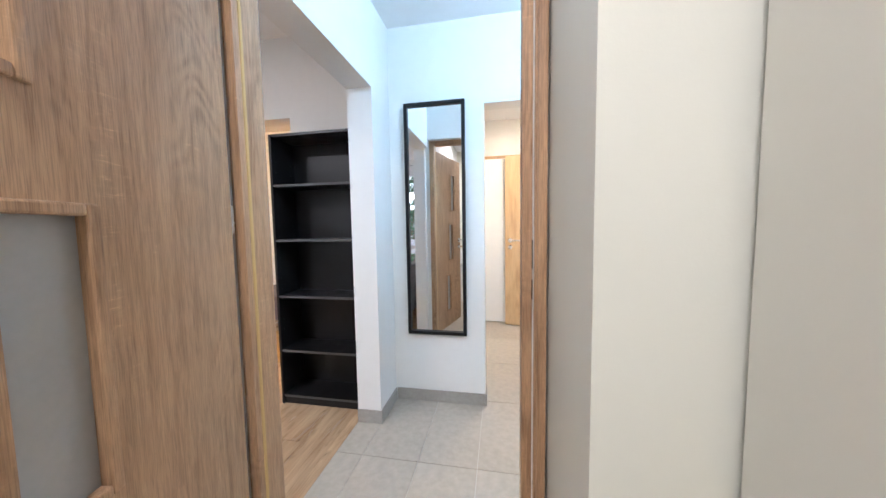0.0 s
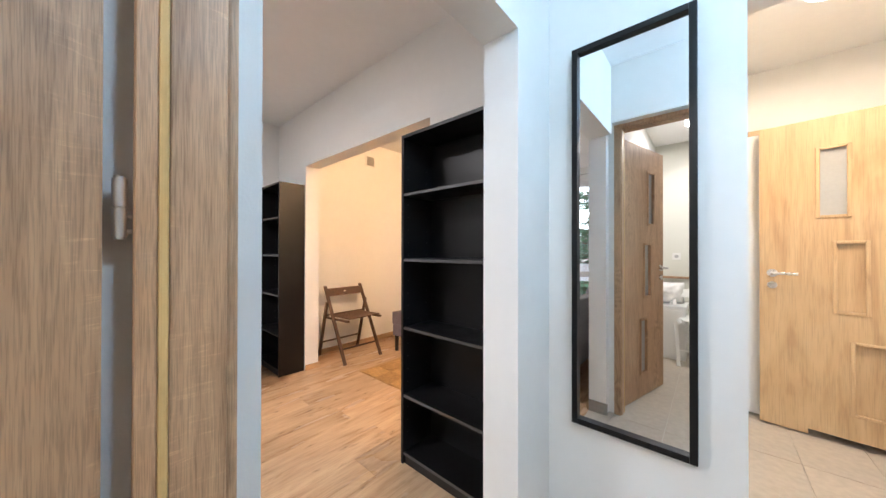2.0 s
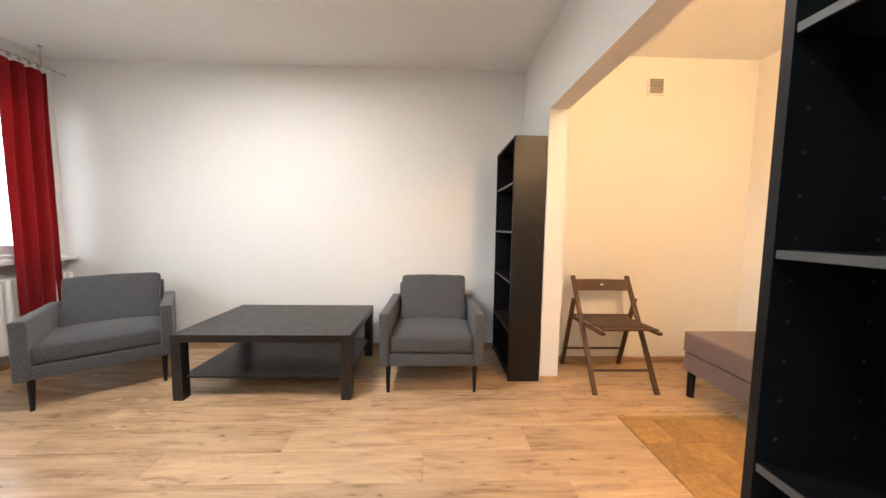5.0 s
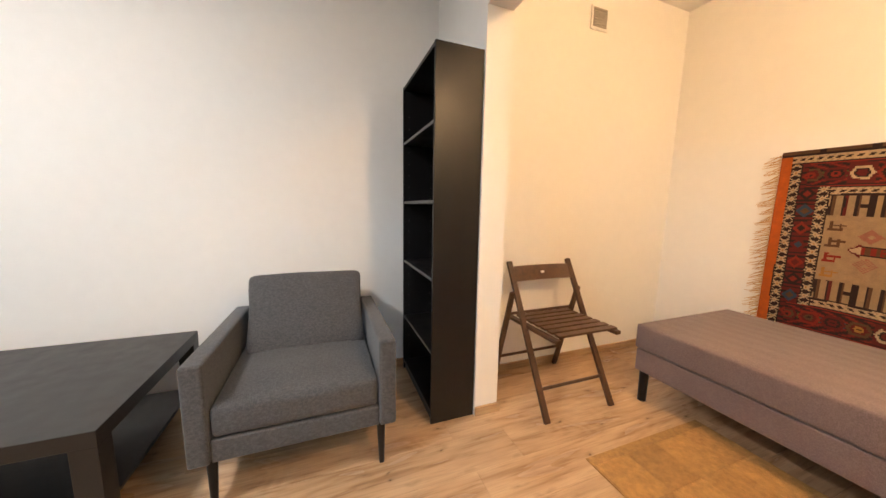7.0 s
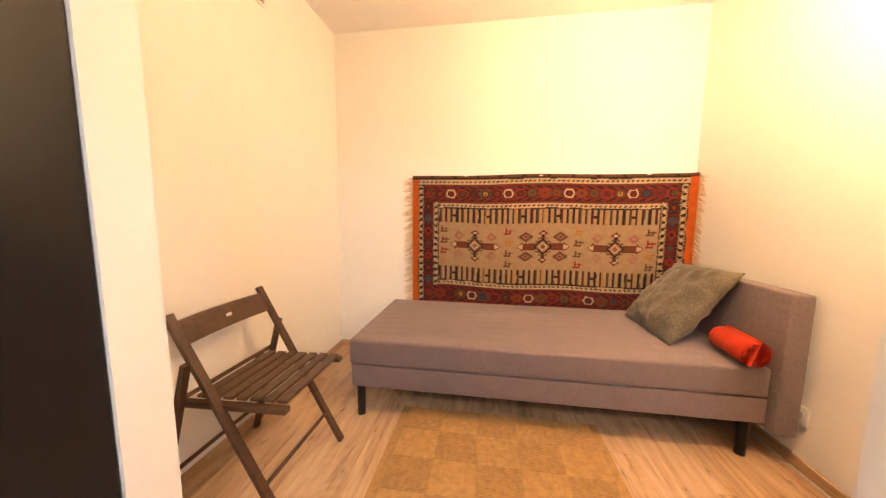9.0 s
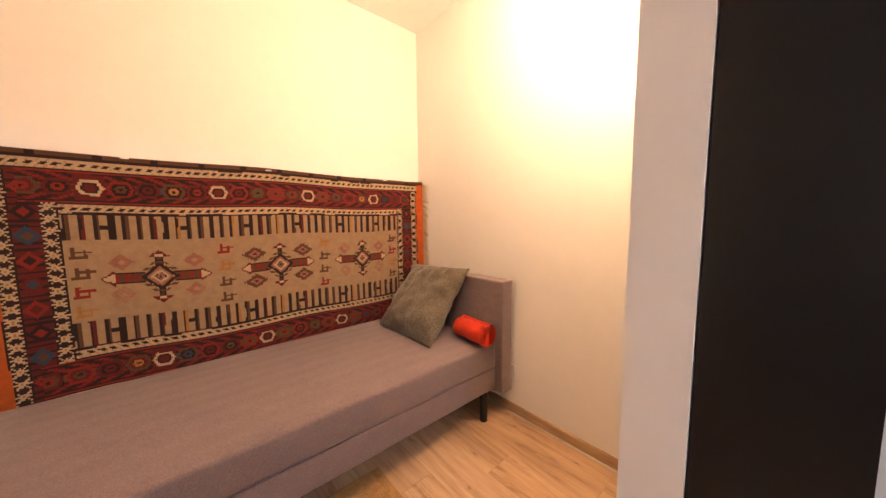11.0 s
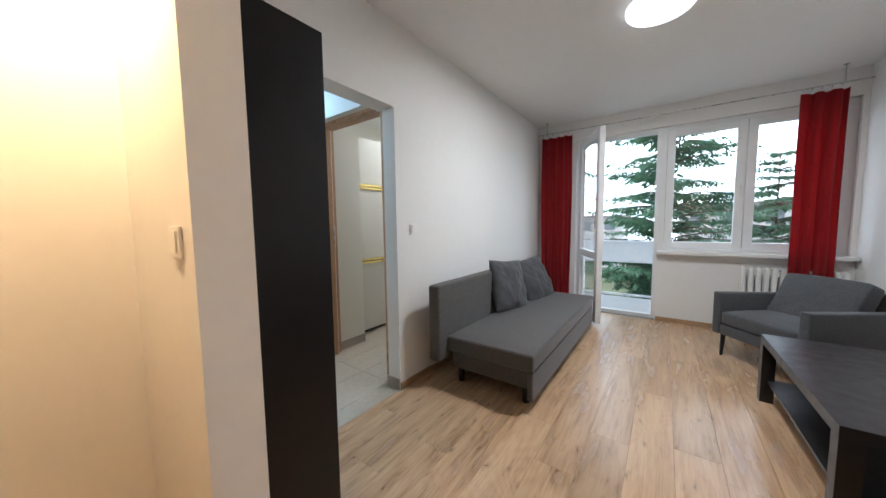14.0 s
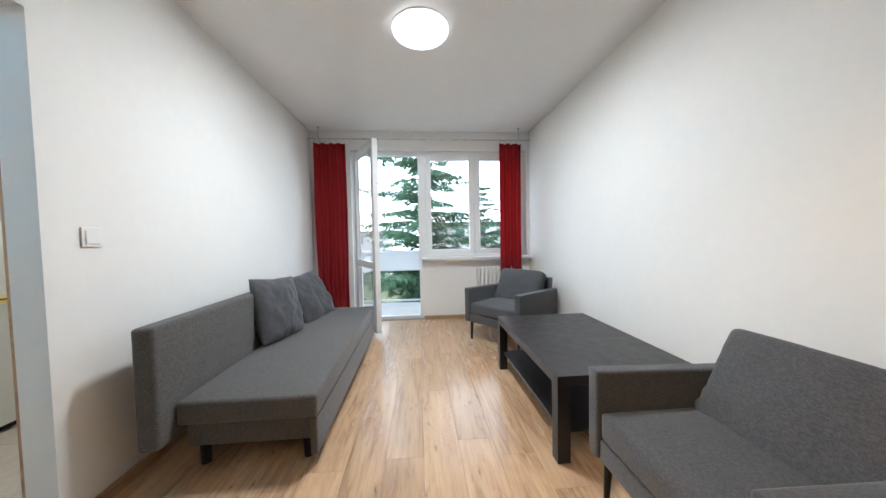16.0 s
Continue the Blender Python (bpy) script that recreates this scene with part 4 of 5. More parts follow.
for i in range(15):
    y = -0.11 + 0.22 * i / 14
    row = []
    for k in range(n + 1):
        a = k / n * turns * 2 * math.pi
        r = 0.018 + 0.040 * k / n + 0.003 * noise.noise(Vector((a, y * 20, 3)))
        row.append(bm.verts.new((r * math.cos(a), y + 0.004 * noise.noise(Vector((a * 2, y, 1))), r * math.sin(a) + 0.058)))
    for k in range(1, 8):
        last = row[n].co
        row.append(bm.verts.new((0.058 * math.cos(turns * 2 * math.pi) + 0.012 * k * 0.5 - 0.012 * k, y * (1 + 0.03 * k), max(0.006, last.z - 0.014 * k + 0.006 * noise.noise(Vector((y * 18, k, 2)))))))
    rows.append(row)
for a, b in zip(rows, rows[1:]):
    for k in range(len(a) - 1):
        bm.faces.new((a[k], a[k + 1], b[k + 1], b[k])).smooth = True
bmesh.ops.solidify(bm, geom=bm.faces, thickness=0.006)
ob = solid("rolled_blanket", bm, M_ORANGE, "bright orange fleece rolled up on the bed", "blanket", smooth=True)
ob.matrix_world = pose(-0.185, 1.050, 0.452, 0, 0, -4) @ Matrix.Diagonal((1.14, 1.05, 1.14, 1))


# ---- kilim on the alcove wall ----
KILIM = {"dark": (0.035, 0.015, 0.015), "red": (0.330, 0.030, 0.022), "wine": (0.170, 0.018, 0.018), "cream": (0.690, 0.525, 0.320), "tan": (0.500, 0.338, 0.194),
         "orange": (0.650, 0.138, 0.019), "blue": (0.044, 0.075, 0.125), "green": (0.125, 0.106, 0.037), "brown": (0.150, 0.069, 0.037), "rose": (0.450, 0.188, 0.125), "ochre": (0.525, 0.250, 0.062)}
KN = list(KILIM)
KM = [mat("kilim_wool_" + k, c, 0.95, vary=0.22, scale=30, bump=0.5, bump_scale=350, sheen=0.2) for k, c in KILIM.items()]


def diamond(u, v, cu, cv, ru, rv):
    return abs(u - cu) / ru + abs(v - cv) / rv


def star(a, b):
    """A woven four-lobed star in a unit cell: 1 inside, 0 outside."""
    a, b = abs(a), abs(b)
    return (a + b < 0.30) or (max(a, b) < 0.42 and abs(a - b) < 0.10) or (b < 0.06 and a < 0.50)


def kilim_color(u, v, w, h):
    """The weave's colour at u from the left and v from the top, in metres."""
    if v < 0.020:
        return "brown" if (u * 40) % 7 < 6 else "dark"
    if v < 0.028:
        return "dark"
    if u < 0.045 or u > w - 0.045:
        return "orange"
    mu, mv = min(u, w - u), min(v, h - v)
    # upright borders: two columns of white stars with lozenges between
    if mu < 0.215 and mv > 0.075 + (0.0 if mu < 0.092 else 0.135 if mu > 0.160 else 0.0):
        for c, half in ((0.069, 0.024), (0.189, 0.024)):
            if abs(mu - c) < half:
                k = (v % 0.050) / 0.050 - 0.5
                if star((mu - c) / 0.046, k):
                    return "cream" if abs(k) + abs(mu - c) * 20 > 0.10 else "ochre"
                return "dark"
        if 0.093 <= mu <= 0.165 and (mv > 0.205 or mu < 0.12):
            k = (v % 0.098) / 0.098 - 0.5
            dd = abs(mu - 0.129) * 20 + abs(k) * 1.9
            i = int(v / 0.098)
            if dd < 0.36:
                return ("blue", "wine", "red", "brown", "dark")[i % 5]
            if dd < 0.72:
                return ("wine", "red", "dark", "blue", "red")[i % 5]
            return "wine" if (int(v * 90) + i) % 3 else "dark"
    # twisted cream cords between dark lines
    for a in (0.028, 0.208):
        if a <= mv < a + 0.047:
            k = mv - a
            if k < 0.006 or k > 0.041:
                return "dark"
            if k < 0.017 or k > 0.030:
                return "cream" if (u + k * 1.2) % 0.024 > 0.0035 else "tan"
            return "dark" if (u + k) % 0.034 < 0.019 else "cream"
    # the wide border: long hexagons on dark red ground, one in six of them white
    if 0.075 <= mv < 0.208:
        c = mv - 0.1415
        cell = 0.088
        i = int(u / cell)
        k = (u % cell) / cell - 0.5
        row = 3 if v > h / 2 else 0
        if abs(c) > 0.056:
            return "red" if abs(c) > 0.061 else "dark"
        hexa = max(abs(c) / 0.044, abs(k) * 1.55 + abs(c) * 9.5)
        seed = (i * 7 + row) % 11
        core = ("red", "blue", "wine", "red", "green", "red", "brown", "red", "wine", "ochre", "red")[seed]
        if (i + row) % 5 == 3:
            return "wine" if hexa < 0.34 else "dark" if hexa < 0.50 else "cream" if hexa < 0.72 else "wine"
        if hexa < 0.34:
            return core if hexa > 0.14 else "dark"
        if hexa < 0.56:
            return ("dark", "brown", "dark", "wine", "green")[(seed + i) % 5]
        if hexa < 0.80:
            return ("wine", "brown", "red", "wine")[(seed + 2 * i) % 4]
        if abs(k) > 0.38 and abs(c) < 0.016:
            return ("blue", "dark", "green")[i % 3]
        return ("dark", "wine", "red", "wine", "dark")[int(u * 70 + abs(c) * 150) % 5]
    # the pale field: comb teeth above and below, three crosses with medallions
    f0, f1 = 0.255, h - 0.255
    step = 0.0435
    for tooth in (v - f0, f1 - v):
        if 0 <= tooth < 0.118:
            if tooth < 0.006:
                return "dark"
            i = int(u / step)
            p = (u % step) / step
            if p < 0.46 and tooth < 0.112:
                if p < 0.24 or i % 4 == 0:
                    return "dark"
                return ("brown", "wine", "brown", "ochre", "brown")[i % 5]
            if i % 6 == 1 and 0.050 < tooth < 0.068:
                return "dark"
            return "tan"
    cv = (f0 + f1) / 2
    for cu in (0.50, w / 2, w - 0.50):
        big = cu == w / 2
        au, av = abs(u - cu), abs(v - cv)
        d = diamond(u, v, cu, cv, 0.068, 0.064)
        if d < 1:
            return "dark" if d < 0.10 else "rose" if d < 0.24 else "dark" if d < 0.32 else "cream" if d < 0.52 else "rose" if d < 0.74 else "dark"
        if d < 1.42 and au < 0.080 and (av + au * 0.2) % 0.021 < 0.010:
            return "brown"
        if av < 0.024 and 0.05 < au < 0.150:
            return "dark" if av > 0.017 else ("red" if (au % 0.034) < 0.018 else "brown")
        if 0.150 <= au < 0.196 and av < 0.036 * (0.196 - au) / 0.046:
            return "cream" if av < 0.014 * (0.196 - au) / 0.03 and au < 0.185 else "wine"
        if au < 0.013 and 0.05 < av < 0.092:
            return "dark"
        if 0.092 <= av < 0.124 and au < 0.040 * (0.126 - av) / 0.032:
            return "cream" if au < 0.014 and av < 0.108 else "wine"
        for su in (-1, 1):
            for sv in (-1, 1):
                e = diamond(u, v, cu + su * 0.126, cv + sv * 0.074, 0.064 if big else 0.042, 0.042 if big else 0.038)
                if e < 1:
                    if big:
                        saw = 0.12 if (u * 1.0) % 0.014 < 0.007 else 0.0
                        return "brown" if 0.48 < e < 0.88 + saw else "wine" if e < 0.22 else "rose" if e < 0.48 else "tan"
                    return "rose" if e > 0.30 and (u + v) % 0.012 < 0.009 else "tan"
    for cu in (0.262, 0.758, w - 0.758, w - 0.262):
        if abs(u - cu) < 0.034:
            q = v - f0 - 0.125
            k, i = q % 0.084, int(q / 0.084)
            if 0.018 < k < 0.070 and (abs(u - cu + 0.02) < 0.006 or (k > 0.058 and u < cu + 0.012) or (0.036 < k < 0.046 and u > cu - 0.02) or (abs(u - cu - 0.012) < 0.004 and k > 0.03)):
                return ("brown", "brown", "red", "ochre")[(i + int(cu * 3)) % 4]
    return "tan"


KW, KH = 2.03, 1.085
kilim = thing("wall_kilim", "red and tan woven kilim rug hung on the alcove wall", "rug", (-2.0, YC - 0.012, 1.44))
bm = bmesh.new()
nu, nv = 340, 172
vs = [[None] * (nv + 1) for _ in range(nu + 1)]
for i in range(nu + 1):
    for j in range(nv + 1):
        u, v = KW * i / nu, KH * j / nv
        sag = 0.006 * math.sin(u * 7.0) * min(1, v * 2) + 0.010 * noise.noise(Vector((u * 1.6, v * 1.2, 4)))
        lift = 0.006 * noise.noise(Vector((u * 2.1, v * 1.5, 9))) - 0.006 * (v / KH)
        curl = max(0.0, (u - KW + 0.12) / 0.12) ** 2
        vs[i][j] = bm.verts.new((u - 0.016 * curl, lift - 0.055 * curl, -v + sag))
for i in range(nu):
    for j in range(nv):
        f = bm.faces.new((vs[i][j], vs[i][j + 1], vs[i + 1][j + 1], vs[i + 1][j]))
        u, v = KW * (i + 0.5) / nu, KH * (j + 0.5) / nv
        wob = 0.002 * noise.noise(Vector((u * 9, v * 9, 2)))
        f.material_index = KN.index(kilim_color(min(max(u + wob, 0), KW), min(max(v + wob, 0), KH), KW, KH))
        f.smooth = True
bmesh.ops.solidify(bm, geom=bm.faces, thickness=0.005)
part("weave", bm, KM, kilim)
for side in (-1, 1):
    bm = bmesh.new()
    rnd = random.Random(7 + side)
    for k in range(110):
        z = -0.015 - 1.04 * k / 110
        ln, dz = 0.04 + 0.045 * rnd.random(), -0.05 * rnd.random()
        if side < 0:
            tube(bm, (0.0, -0.002, z), (-ln, -0.004 - 0.008 * rnd.random(), z + dz), 0.0028, 0.0012, 5)
        else:
            tube(bm, (KW - 0.016, -0.057, z), (KW - 0.012 + 0.01 * rnd.random(), -0.057 - 0.8 * ln, z + dz), 0.0028, 0.0012, 5)
    part("fringe", bm, mat("kilim_fringe", (0.55, 0.33, 0.14), 0.95, vary=0.2, scale=40), kilim, "pale wool fringe")
for k in (0.42, 0.98, 1.72):
    part("hook", bx(k - 0.014, k + 0.014, -0.013, -0.009, -0.010, -0.003), M_WHITE, kilim, "small white hanging clip")

# ---- jute mat ----
jute = thing("jute_mat", "golden jute mat of ribbed and plain squares on the floor", "mat", (-1.865, 0.335, 0))
JX, JY = 1.07, 0.745
part("backing", bx(0, JX, 0, JY, 0.0005, 0.007, bevel=0.002), M_JUTE_B, jute)
rnd_j = random.Random(17)
for a in range(5):
    for b in range(4):
        x0, y0 = 0.045 + a * 0.197, 0.008 + b * 0.183
        bm = bmesh.new()
        if (a + b) % 2:
            for k in range(18):
                y = y0 + 0.182 * (k + 0.5) / 18
                tube(bm, (x0 + 0.001, y, 0.0095), (x0 + 0.196, y, 0.0095), 0.0034, n=6)
        else:
            for k in range(26):
                y = y0 + 0.182 * (k + 0.5) / 26
                cells = 22
                for c in range(cells):
                    xa = x0 + 0.195 * (c + 0.5 * (k % 2)) / cells
                    box(bm, xa + 0.0008, min(xa + 0.0082, x0 + 0.196), y - 0.003, y + 0.003, 0.0072, 0.0098 + 0.0012 * rnd_j.random())
        tagged(part("square", bm, M_JUTE_D if (a + b) % 2 else M_JUTE, jute), kind="stuff")

# ---- folding chair ----
def folding_chair(label, material, m):
    """A slatted folding chair: front towards +x."""
    chair = thing("folding_chair", label, "chair", m)
    Y0, Y1 = -0.220, 0.220
    for y in (Y0, Y1):
        part("stile", bar((0.245, y, 0), (-0.172, y, 0.770), 0.020, 0.032, (0, 1, 0)), material, chair)
    for y in (Y0 - 0.023, Y1 + 0.023):
        part("rear_leg", bar((-0.250, y, 0), (-0.085, y, 0.605), 0.020, 0.030, (0, 1, 0)), material, chair)
        yy = y + (0.045 if y < 0 else -0.045)
        part("seat_rail", bar((-0.195, yy, 0.425), (0.265, yy, 0.440), 0.020, 0.032, (0, 1, 0)), material, chair)
    for k in range(7):
        x = -0.090 + k * 0.055
        z = 0.446 + 0.015 * (x + 0.195) / 0.46
        part("slat", bx(x - 0.019, x + 0.019, Y0 + 0.028, Y1 - 0.028, z - 0.002, z + 0.010, bevel=0.002), material, chair)
    bm = bmesh.new()
    N = 14
    for z0, z1 in ((0.660, 0.742),):
        cols = []
        for k in range(N + 1):
            y = Y0 + 0.011 + (Y1 - Y0 - 0.022) * k / N
            bow = -0.016 * (1 - (2 * k / N - 1) ** 2)
            xa, xb = 0.245 - 0.417 * z0 / 0.77 + bow, 0.245 - 0.417 * z1 / 0.77 + bow
            cols.append([bm.verts.new(p) for p in ((xa + 0.006, y, z0), (xb + 0.006, y, z1), (xb - 0.006, y, z1), (xa - 0.006, y, z0))])
        for a, b in zip(cols, cols[1:]):
            for k in range(4):
                bm.faces.new((a[k], a[(k + 1) % 4], b[(k + 1) % 4], b[k]))
        bm.faces.new(cols[0]), bm.faces.new(cols[-1][::-1])
    rest = part("backrest", bm, material, chair)
    part("keyhole", bx(-0.137, -0.132, -0.012, 0.012, 0.698, 0.711, bevel=0.002, m=None), M_WHITE, rest, "pale hanging hole")
    part("front_rung", tb((0.168, Y0, 0.142), (0.168, Y1, 0.142), 0.009), material, chair)
    part("rear_rung", tb((-0.203, Y0 - 0.023, 0.155), (-0.203, Y1 + 0.023, 0.155), 0.009), material, chair)
    part("upper_rung", tb((-0.142, Y0 - 0.023, 0.455), (-0.142, Y1 + 0.023, 0.455), 0.009), material, chair)


folding_chair("dark brown slatted wooden folding chair in the alcove", M_CHAIR, pose(-2.35, 0.545, 0))


# ---- window wall ----
def sash(th, x0, x1, z0, z1, y, name="sash", w=0.075, d=0.06, pane=True):
    """A plastic frame round one pane, as parts of th."""
    f = part(name, bx(x0, x0 + w, y - d, y, z0, z1, bevel=0.004), M_PVC, th)
    for a in ((x1 - w, x1, z0, z1), (x0 + w + 0.0003, x1 - w - 0.0003, z0, z0 + w), (x0 + w + 0.0003, x1 - w - 0.0003, z1 - w, z1)):
        part(name, bx(a[0], a[1], y - d, y, a[2], a[3], bevel=0.004), M_PVC, th)
    if pane:
        g = part("pane", bx(x0 + w, x1 - w, y - d / 2 - 0.004, y - d / 2 + 0.004, z0 + w, z1 - w), M_GLASS, th, "clear glass pane")
        g.visible_shadow = False


win = thing("window_1", "white plastic two-light window", "window", (0, 0, 0), kind="structure")
FY = -4.155
for a in ((-2.9, -1.445, 0.83, 0.875), (-2.9, -1.445, 2.25, 2.29), (-1.50, -1.445, 0.8753, 2.2497), (-2.9, -2.86, 0.8753, 2.2497)):
    part("outer_frame", bx(a[0], a[1], FY - 0.07, FY, a[2], a[3], bevel=0.003), M_PVC, win)
sash(win, -2.175, -1.502, 0.88, 2.246, FY + 0.012)
sash(win, -2.858, -2.179, 0.88, 2.246, FY + 0.012)
part("handle", bx(-2.160, -2.140, FY + 0.013, FY + 0.045, 1.45, 1.56, bevel=0.004), M_WHITE, win)
sill = structure("window_sill", bx(-2.93, -1.44, FY, -3.985, 0.815, 0.850, bevel=0.005), M_PVC, "white window sill board", "window sill")
bdf = thing("door_4", "open white plastic glazed balcony door", "balcony door", (0, 0, 0), kind="structure")
for a in ((-0.570, -0.515, 0.0, 2.29), (-1.444, -1.40, 0.0, 2.29), (-1.3997, -0.5703, 2.235, 2.29), (-1.3997, -0.5703, 0.0, 0.045)):
    part("outer_frame", bx(a[0], a[1], FY - 0.07, FY, a[2], a[3], bevel=0.003), M_PVC, bdf)
leaf = thing("balcony_door_leaf", "white plastic glazed balcony door leaf standing open", "balcony door", pose(-0.575, FY + 0.03, 0.05, 0, 0, 116), kind="structure")
sash(leaf, 0.0, 0.815, 0.0, 2.18, 0.03, "leaf_frame", 0.085, 0.06, pane=False)
part("leaf_rail", bx(0.0853, 0.7297, -0.03, 0.03, 0.72, 0.80, bevel=0.004), M_PVC, leaf)
for z0, z1 in ((0.085, 0.72), (0.80, 2.095)):
    part("pane", bx(0.085, 0.73, -0.004, 0.004, z0, z1), M_GLASS, leaf, "clear glass pane").visible_shadow = False
for s in (-1, 1):
    bm = tb((0.772, s * 0.031, 1.05), (0.772, s * 0.065, 1.05), 0.010)
    tube(bm, (0.78, s * 0.065, 1.05), (0.67, s * 0.065, 1.05), 0.010)
    part("handle", bm, M_WHITE, leaf)

rod = thing("curtain_rod", "thin steel curtain rod hung from the ceiling", "curtain rod", (0, 0, 0))
part("rail", tb((-0.03, -3.95, 2.395), (-2.90, -3.95, 2.385), 0.007), M_CHROME, rod)
for x in (-0.16, -2.74):
    part("bracket", tb((x, -3.95, 2.3925), (x, -3.95, H), 0.005), M_CHROME, rod)
    part("ceiling_plate", tb((x, -3.95, H - 0.006), (x, -3.95, H), 0.018), M_CHROME, rod)


def curtain(x0, x1, label, folds, seed):
    th = thing("curtain", label, "curtain", (0, 0, 0), group="red curtains")
    bm = bmesh.new()
    nu, nz = folds * 18, 26
    rows = []
    for j in range(nz + 1):
        z = 2.345 - (2.345 - 0.03) * j / nz
        row = []
        for i in range(nu + 1):
            u = i / nu
            a = u * folds * 2 * math.pi
            amp = 0.024 + 0.016 * noise.noise(Vector((u * 5, z * 0.8, seed)))
            y = -3.95 + amp * math.sin(a + 0.5 * noise.noise(Vector((u * 3, z * 0.7, seed + 3))))
            top = 0.012 * abs(math.sin(a / 2)) if j == 0 else 0
            row.append(bm.verts.new((x0 + (x1 - x0) * u + 0.006 * math.sin(a * 2) + 0.016 * noise.noise(Vector((u * 4, z, seed))), y, z - top)))
        rows.append(row)
    for a, b in zip(rows, rows[1:]):
        for i in range(nu):
            bm.faces.new((a[i], a[i + 1], b[i + 1], b[i])).smooth = True
    bmesh.ops.solidify(bm, geom=bm.faces, thickness=0.002)
    part("cloth", bm, M_RED, th, smooth=True)
    for k in range(folds + 2):
        x = x0 + (x1 - x0) * (k + 0.25) / (folds + 2)
        part("ring", tb((x - 0.002, -3.95, 2.372), (x + 0.002, -3.95, 2.372), 0.016, n=14), M_CHROME, th, "steel curtain ring")


curtain(-0.095, -0.49, "long red cotton curtain beside the balcony door", 4, 2)
curtain(-2.48, -2.77, "long red cotton curtain at the window", 3, 8)

rad = thing("radiator", "white ribbed radiator under the window", "radiator", (0, 0, 0))
for k in range(13):
    x = -2.165 - k * 0.056
    bm = bx(x - 0.040, x, -4.07, -3.97, 0.14, 0.71, bevel=0.018, seg=3)
    box(bm, x - 0.0565, x - 0.0395, -4.04, -4.0, 0.17, 0.22), box(bm, x - 0.0565, x - 0.0395, -4.04, -4.0, 0.63, 0.68)
    part("rib", bm, M_WHITE, rad)
part("pipe", tb((-2.16, -4.02, 0.19), (-2.13, -4.02, 0.0), 0.010), M_WHITE, rad)

# ---- kitchen ----
cab = thing("tall_cabinet", "tall cream kitchen cabinet with brass handle profiles", "cabinet", (1.130, -2.266, 0))
part("body", bx(0.0, 0.56, 0.0, 0.60, 0.05, 2.12, bevel=0.002), M_CAB, cab)
# plinth coloured near-black for the shade under the cabinet
part("plinth", bx(0.03, 0.55, 0.01, 0.59, 0.0, 0.0498), M_BLADE, cab)
fronts = [part("door", bx(-0.020, -0.001, 0.003, 0.597, z0, z1, bevel=0.003), M_CAB, cab) for z0, z1 in ((0.045, 0.775), (0.83, 1.575), (1.635, 2.11))]
for k, z in enumerate((0.777, 1.577)):
    for dz in (0, 0.030):
        part("handle", bx(-0.036, -0.001, 0.003, 0.597, z + dz, z + dz + 0.020, bevel=0.004), M_GOLD, fronts[k + (dz > 0)], "brass profile handle")
    # dark strip: painted shade between the two handle profiles
    part("gap", bx(-0.012, -0.0005, 0.003, 0.597, z + 0.0202, z + 0.0298), M_BLADE, cab)
folding_chair("white folding chair in the kitchen", M_WHITE, pose(0.60, -2.95, 0, 0, 0, 80))
base = thing("base_cabinet", "low white kitchen cabinet", "cabinet", (0.17, -3.30, 0))
part("body", bx(0.0, 0.30, 0.0, 0.42, 0.0, 0.55, bevel=0.004), M_WHITE, base)
part("worktop", bx(-0.005, 0.31, -0.005, 0.43, 0.5505, 0.575, bevel=0.004), M_PVC, base)
part("door", bx(0.01, 0.29, 0.4205, 0.436, 0.03, 0.53, bevel=0.003), M_WHITE, base)
ob = solid("plastic_bag", cushion_mesh(0.26, 0.24, 0.22, 31, wrinkle=0.03), M_WHITE, "crumpled white plastic bag on the low cabinet", "bag", smooth=True)
ob.matrix_world = pose(0.32, -3.10, 0.69)
for z in (0.66, 0.42):
    structure("wall_pipe", tb((0.48, -3.385, z), (1.60, -3.385, z), 0.009), M_WHITE, "thin white pipe along the kitchen wall", "pipe")
strip = structure("wall_rail", bx(0.16, 1.64, -3.3995, -3.370, 0.835, 0.860, bevel=0.004), M_OAK_V, "narrow oak rail on the kitchen wall", "rail")
wall_socket("white wall socket in the kitchen", pose(0.36, -3.40, 1.10, -90, 0, 0))

# ---- outside ----
structure("balcony_slab", bx(-3.4, 0.4, -5.35, YW - 0.3, -0.16, -0.02, bevel=0.005), M_CONC, "grey concrete balcony floor", "balcony floor")
rail = thing("balcony_railing", "white panelled balcony railing", "railing", (0, 0, 0))
part("panel", bx(-3.4, 0.4, -5.24, -5.21, 0.56, 0.875, bevel=0.004), M_RAIL, rail)
part("handrail", bx(-3.4, 0.4, -5.26, -5.18, 0.8755, 0.905, bevel=0.006), M_RAIL, rail)
for x in (-3.2, -2.2, -1.42, -0.42, 0.25):
    part("post", bx(x - 0.02, x + 0.02, -5.209, -5.17, -0.02, 0.87, bevel=0.003), M_RAIL, rail)
part("lower_rail", bx(-3.4, 0.4, -5.24, -5.21, 0.03, 0.06, bevel=0.003), M_RAIL, rail)
GZ = -6.5
structure("ground", bx(-300, 300, -600, YW - 3, GZ - 0.5, GZ), M_GRASS, "winter lawn far below the balcony", "ground")


bm = bmesh.new()
ring = [[bm.verts.new((-1.4 + 150 * math.sin(a), -150 * math.cos(a), z)) for z in (-30, 130)] for a in [math.radians(d) for d in range(-100, 101, 10)]]
for a, b in zip(ring, ring[1:]):
    bm.faces.new((a[0], b[0], b[1], a[1])).smooth = True
structure("backdrop", bm, M_SKY, "bright white overcast sky", "sky")


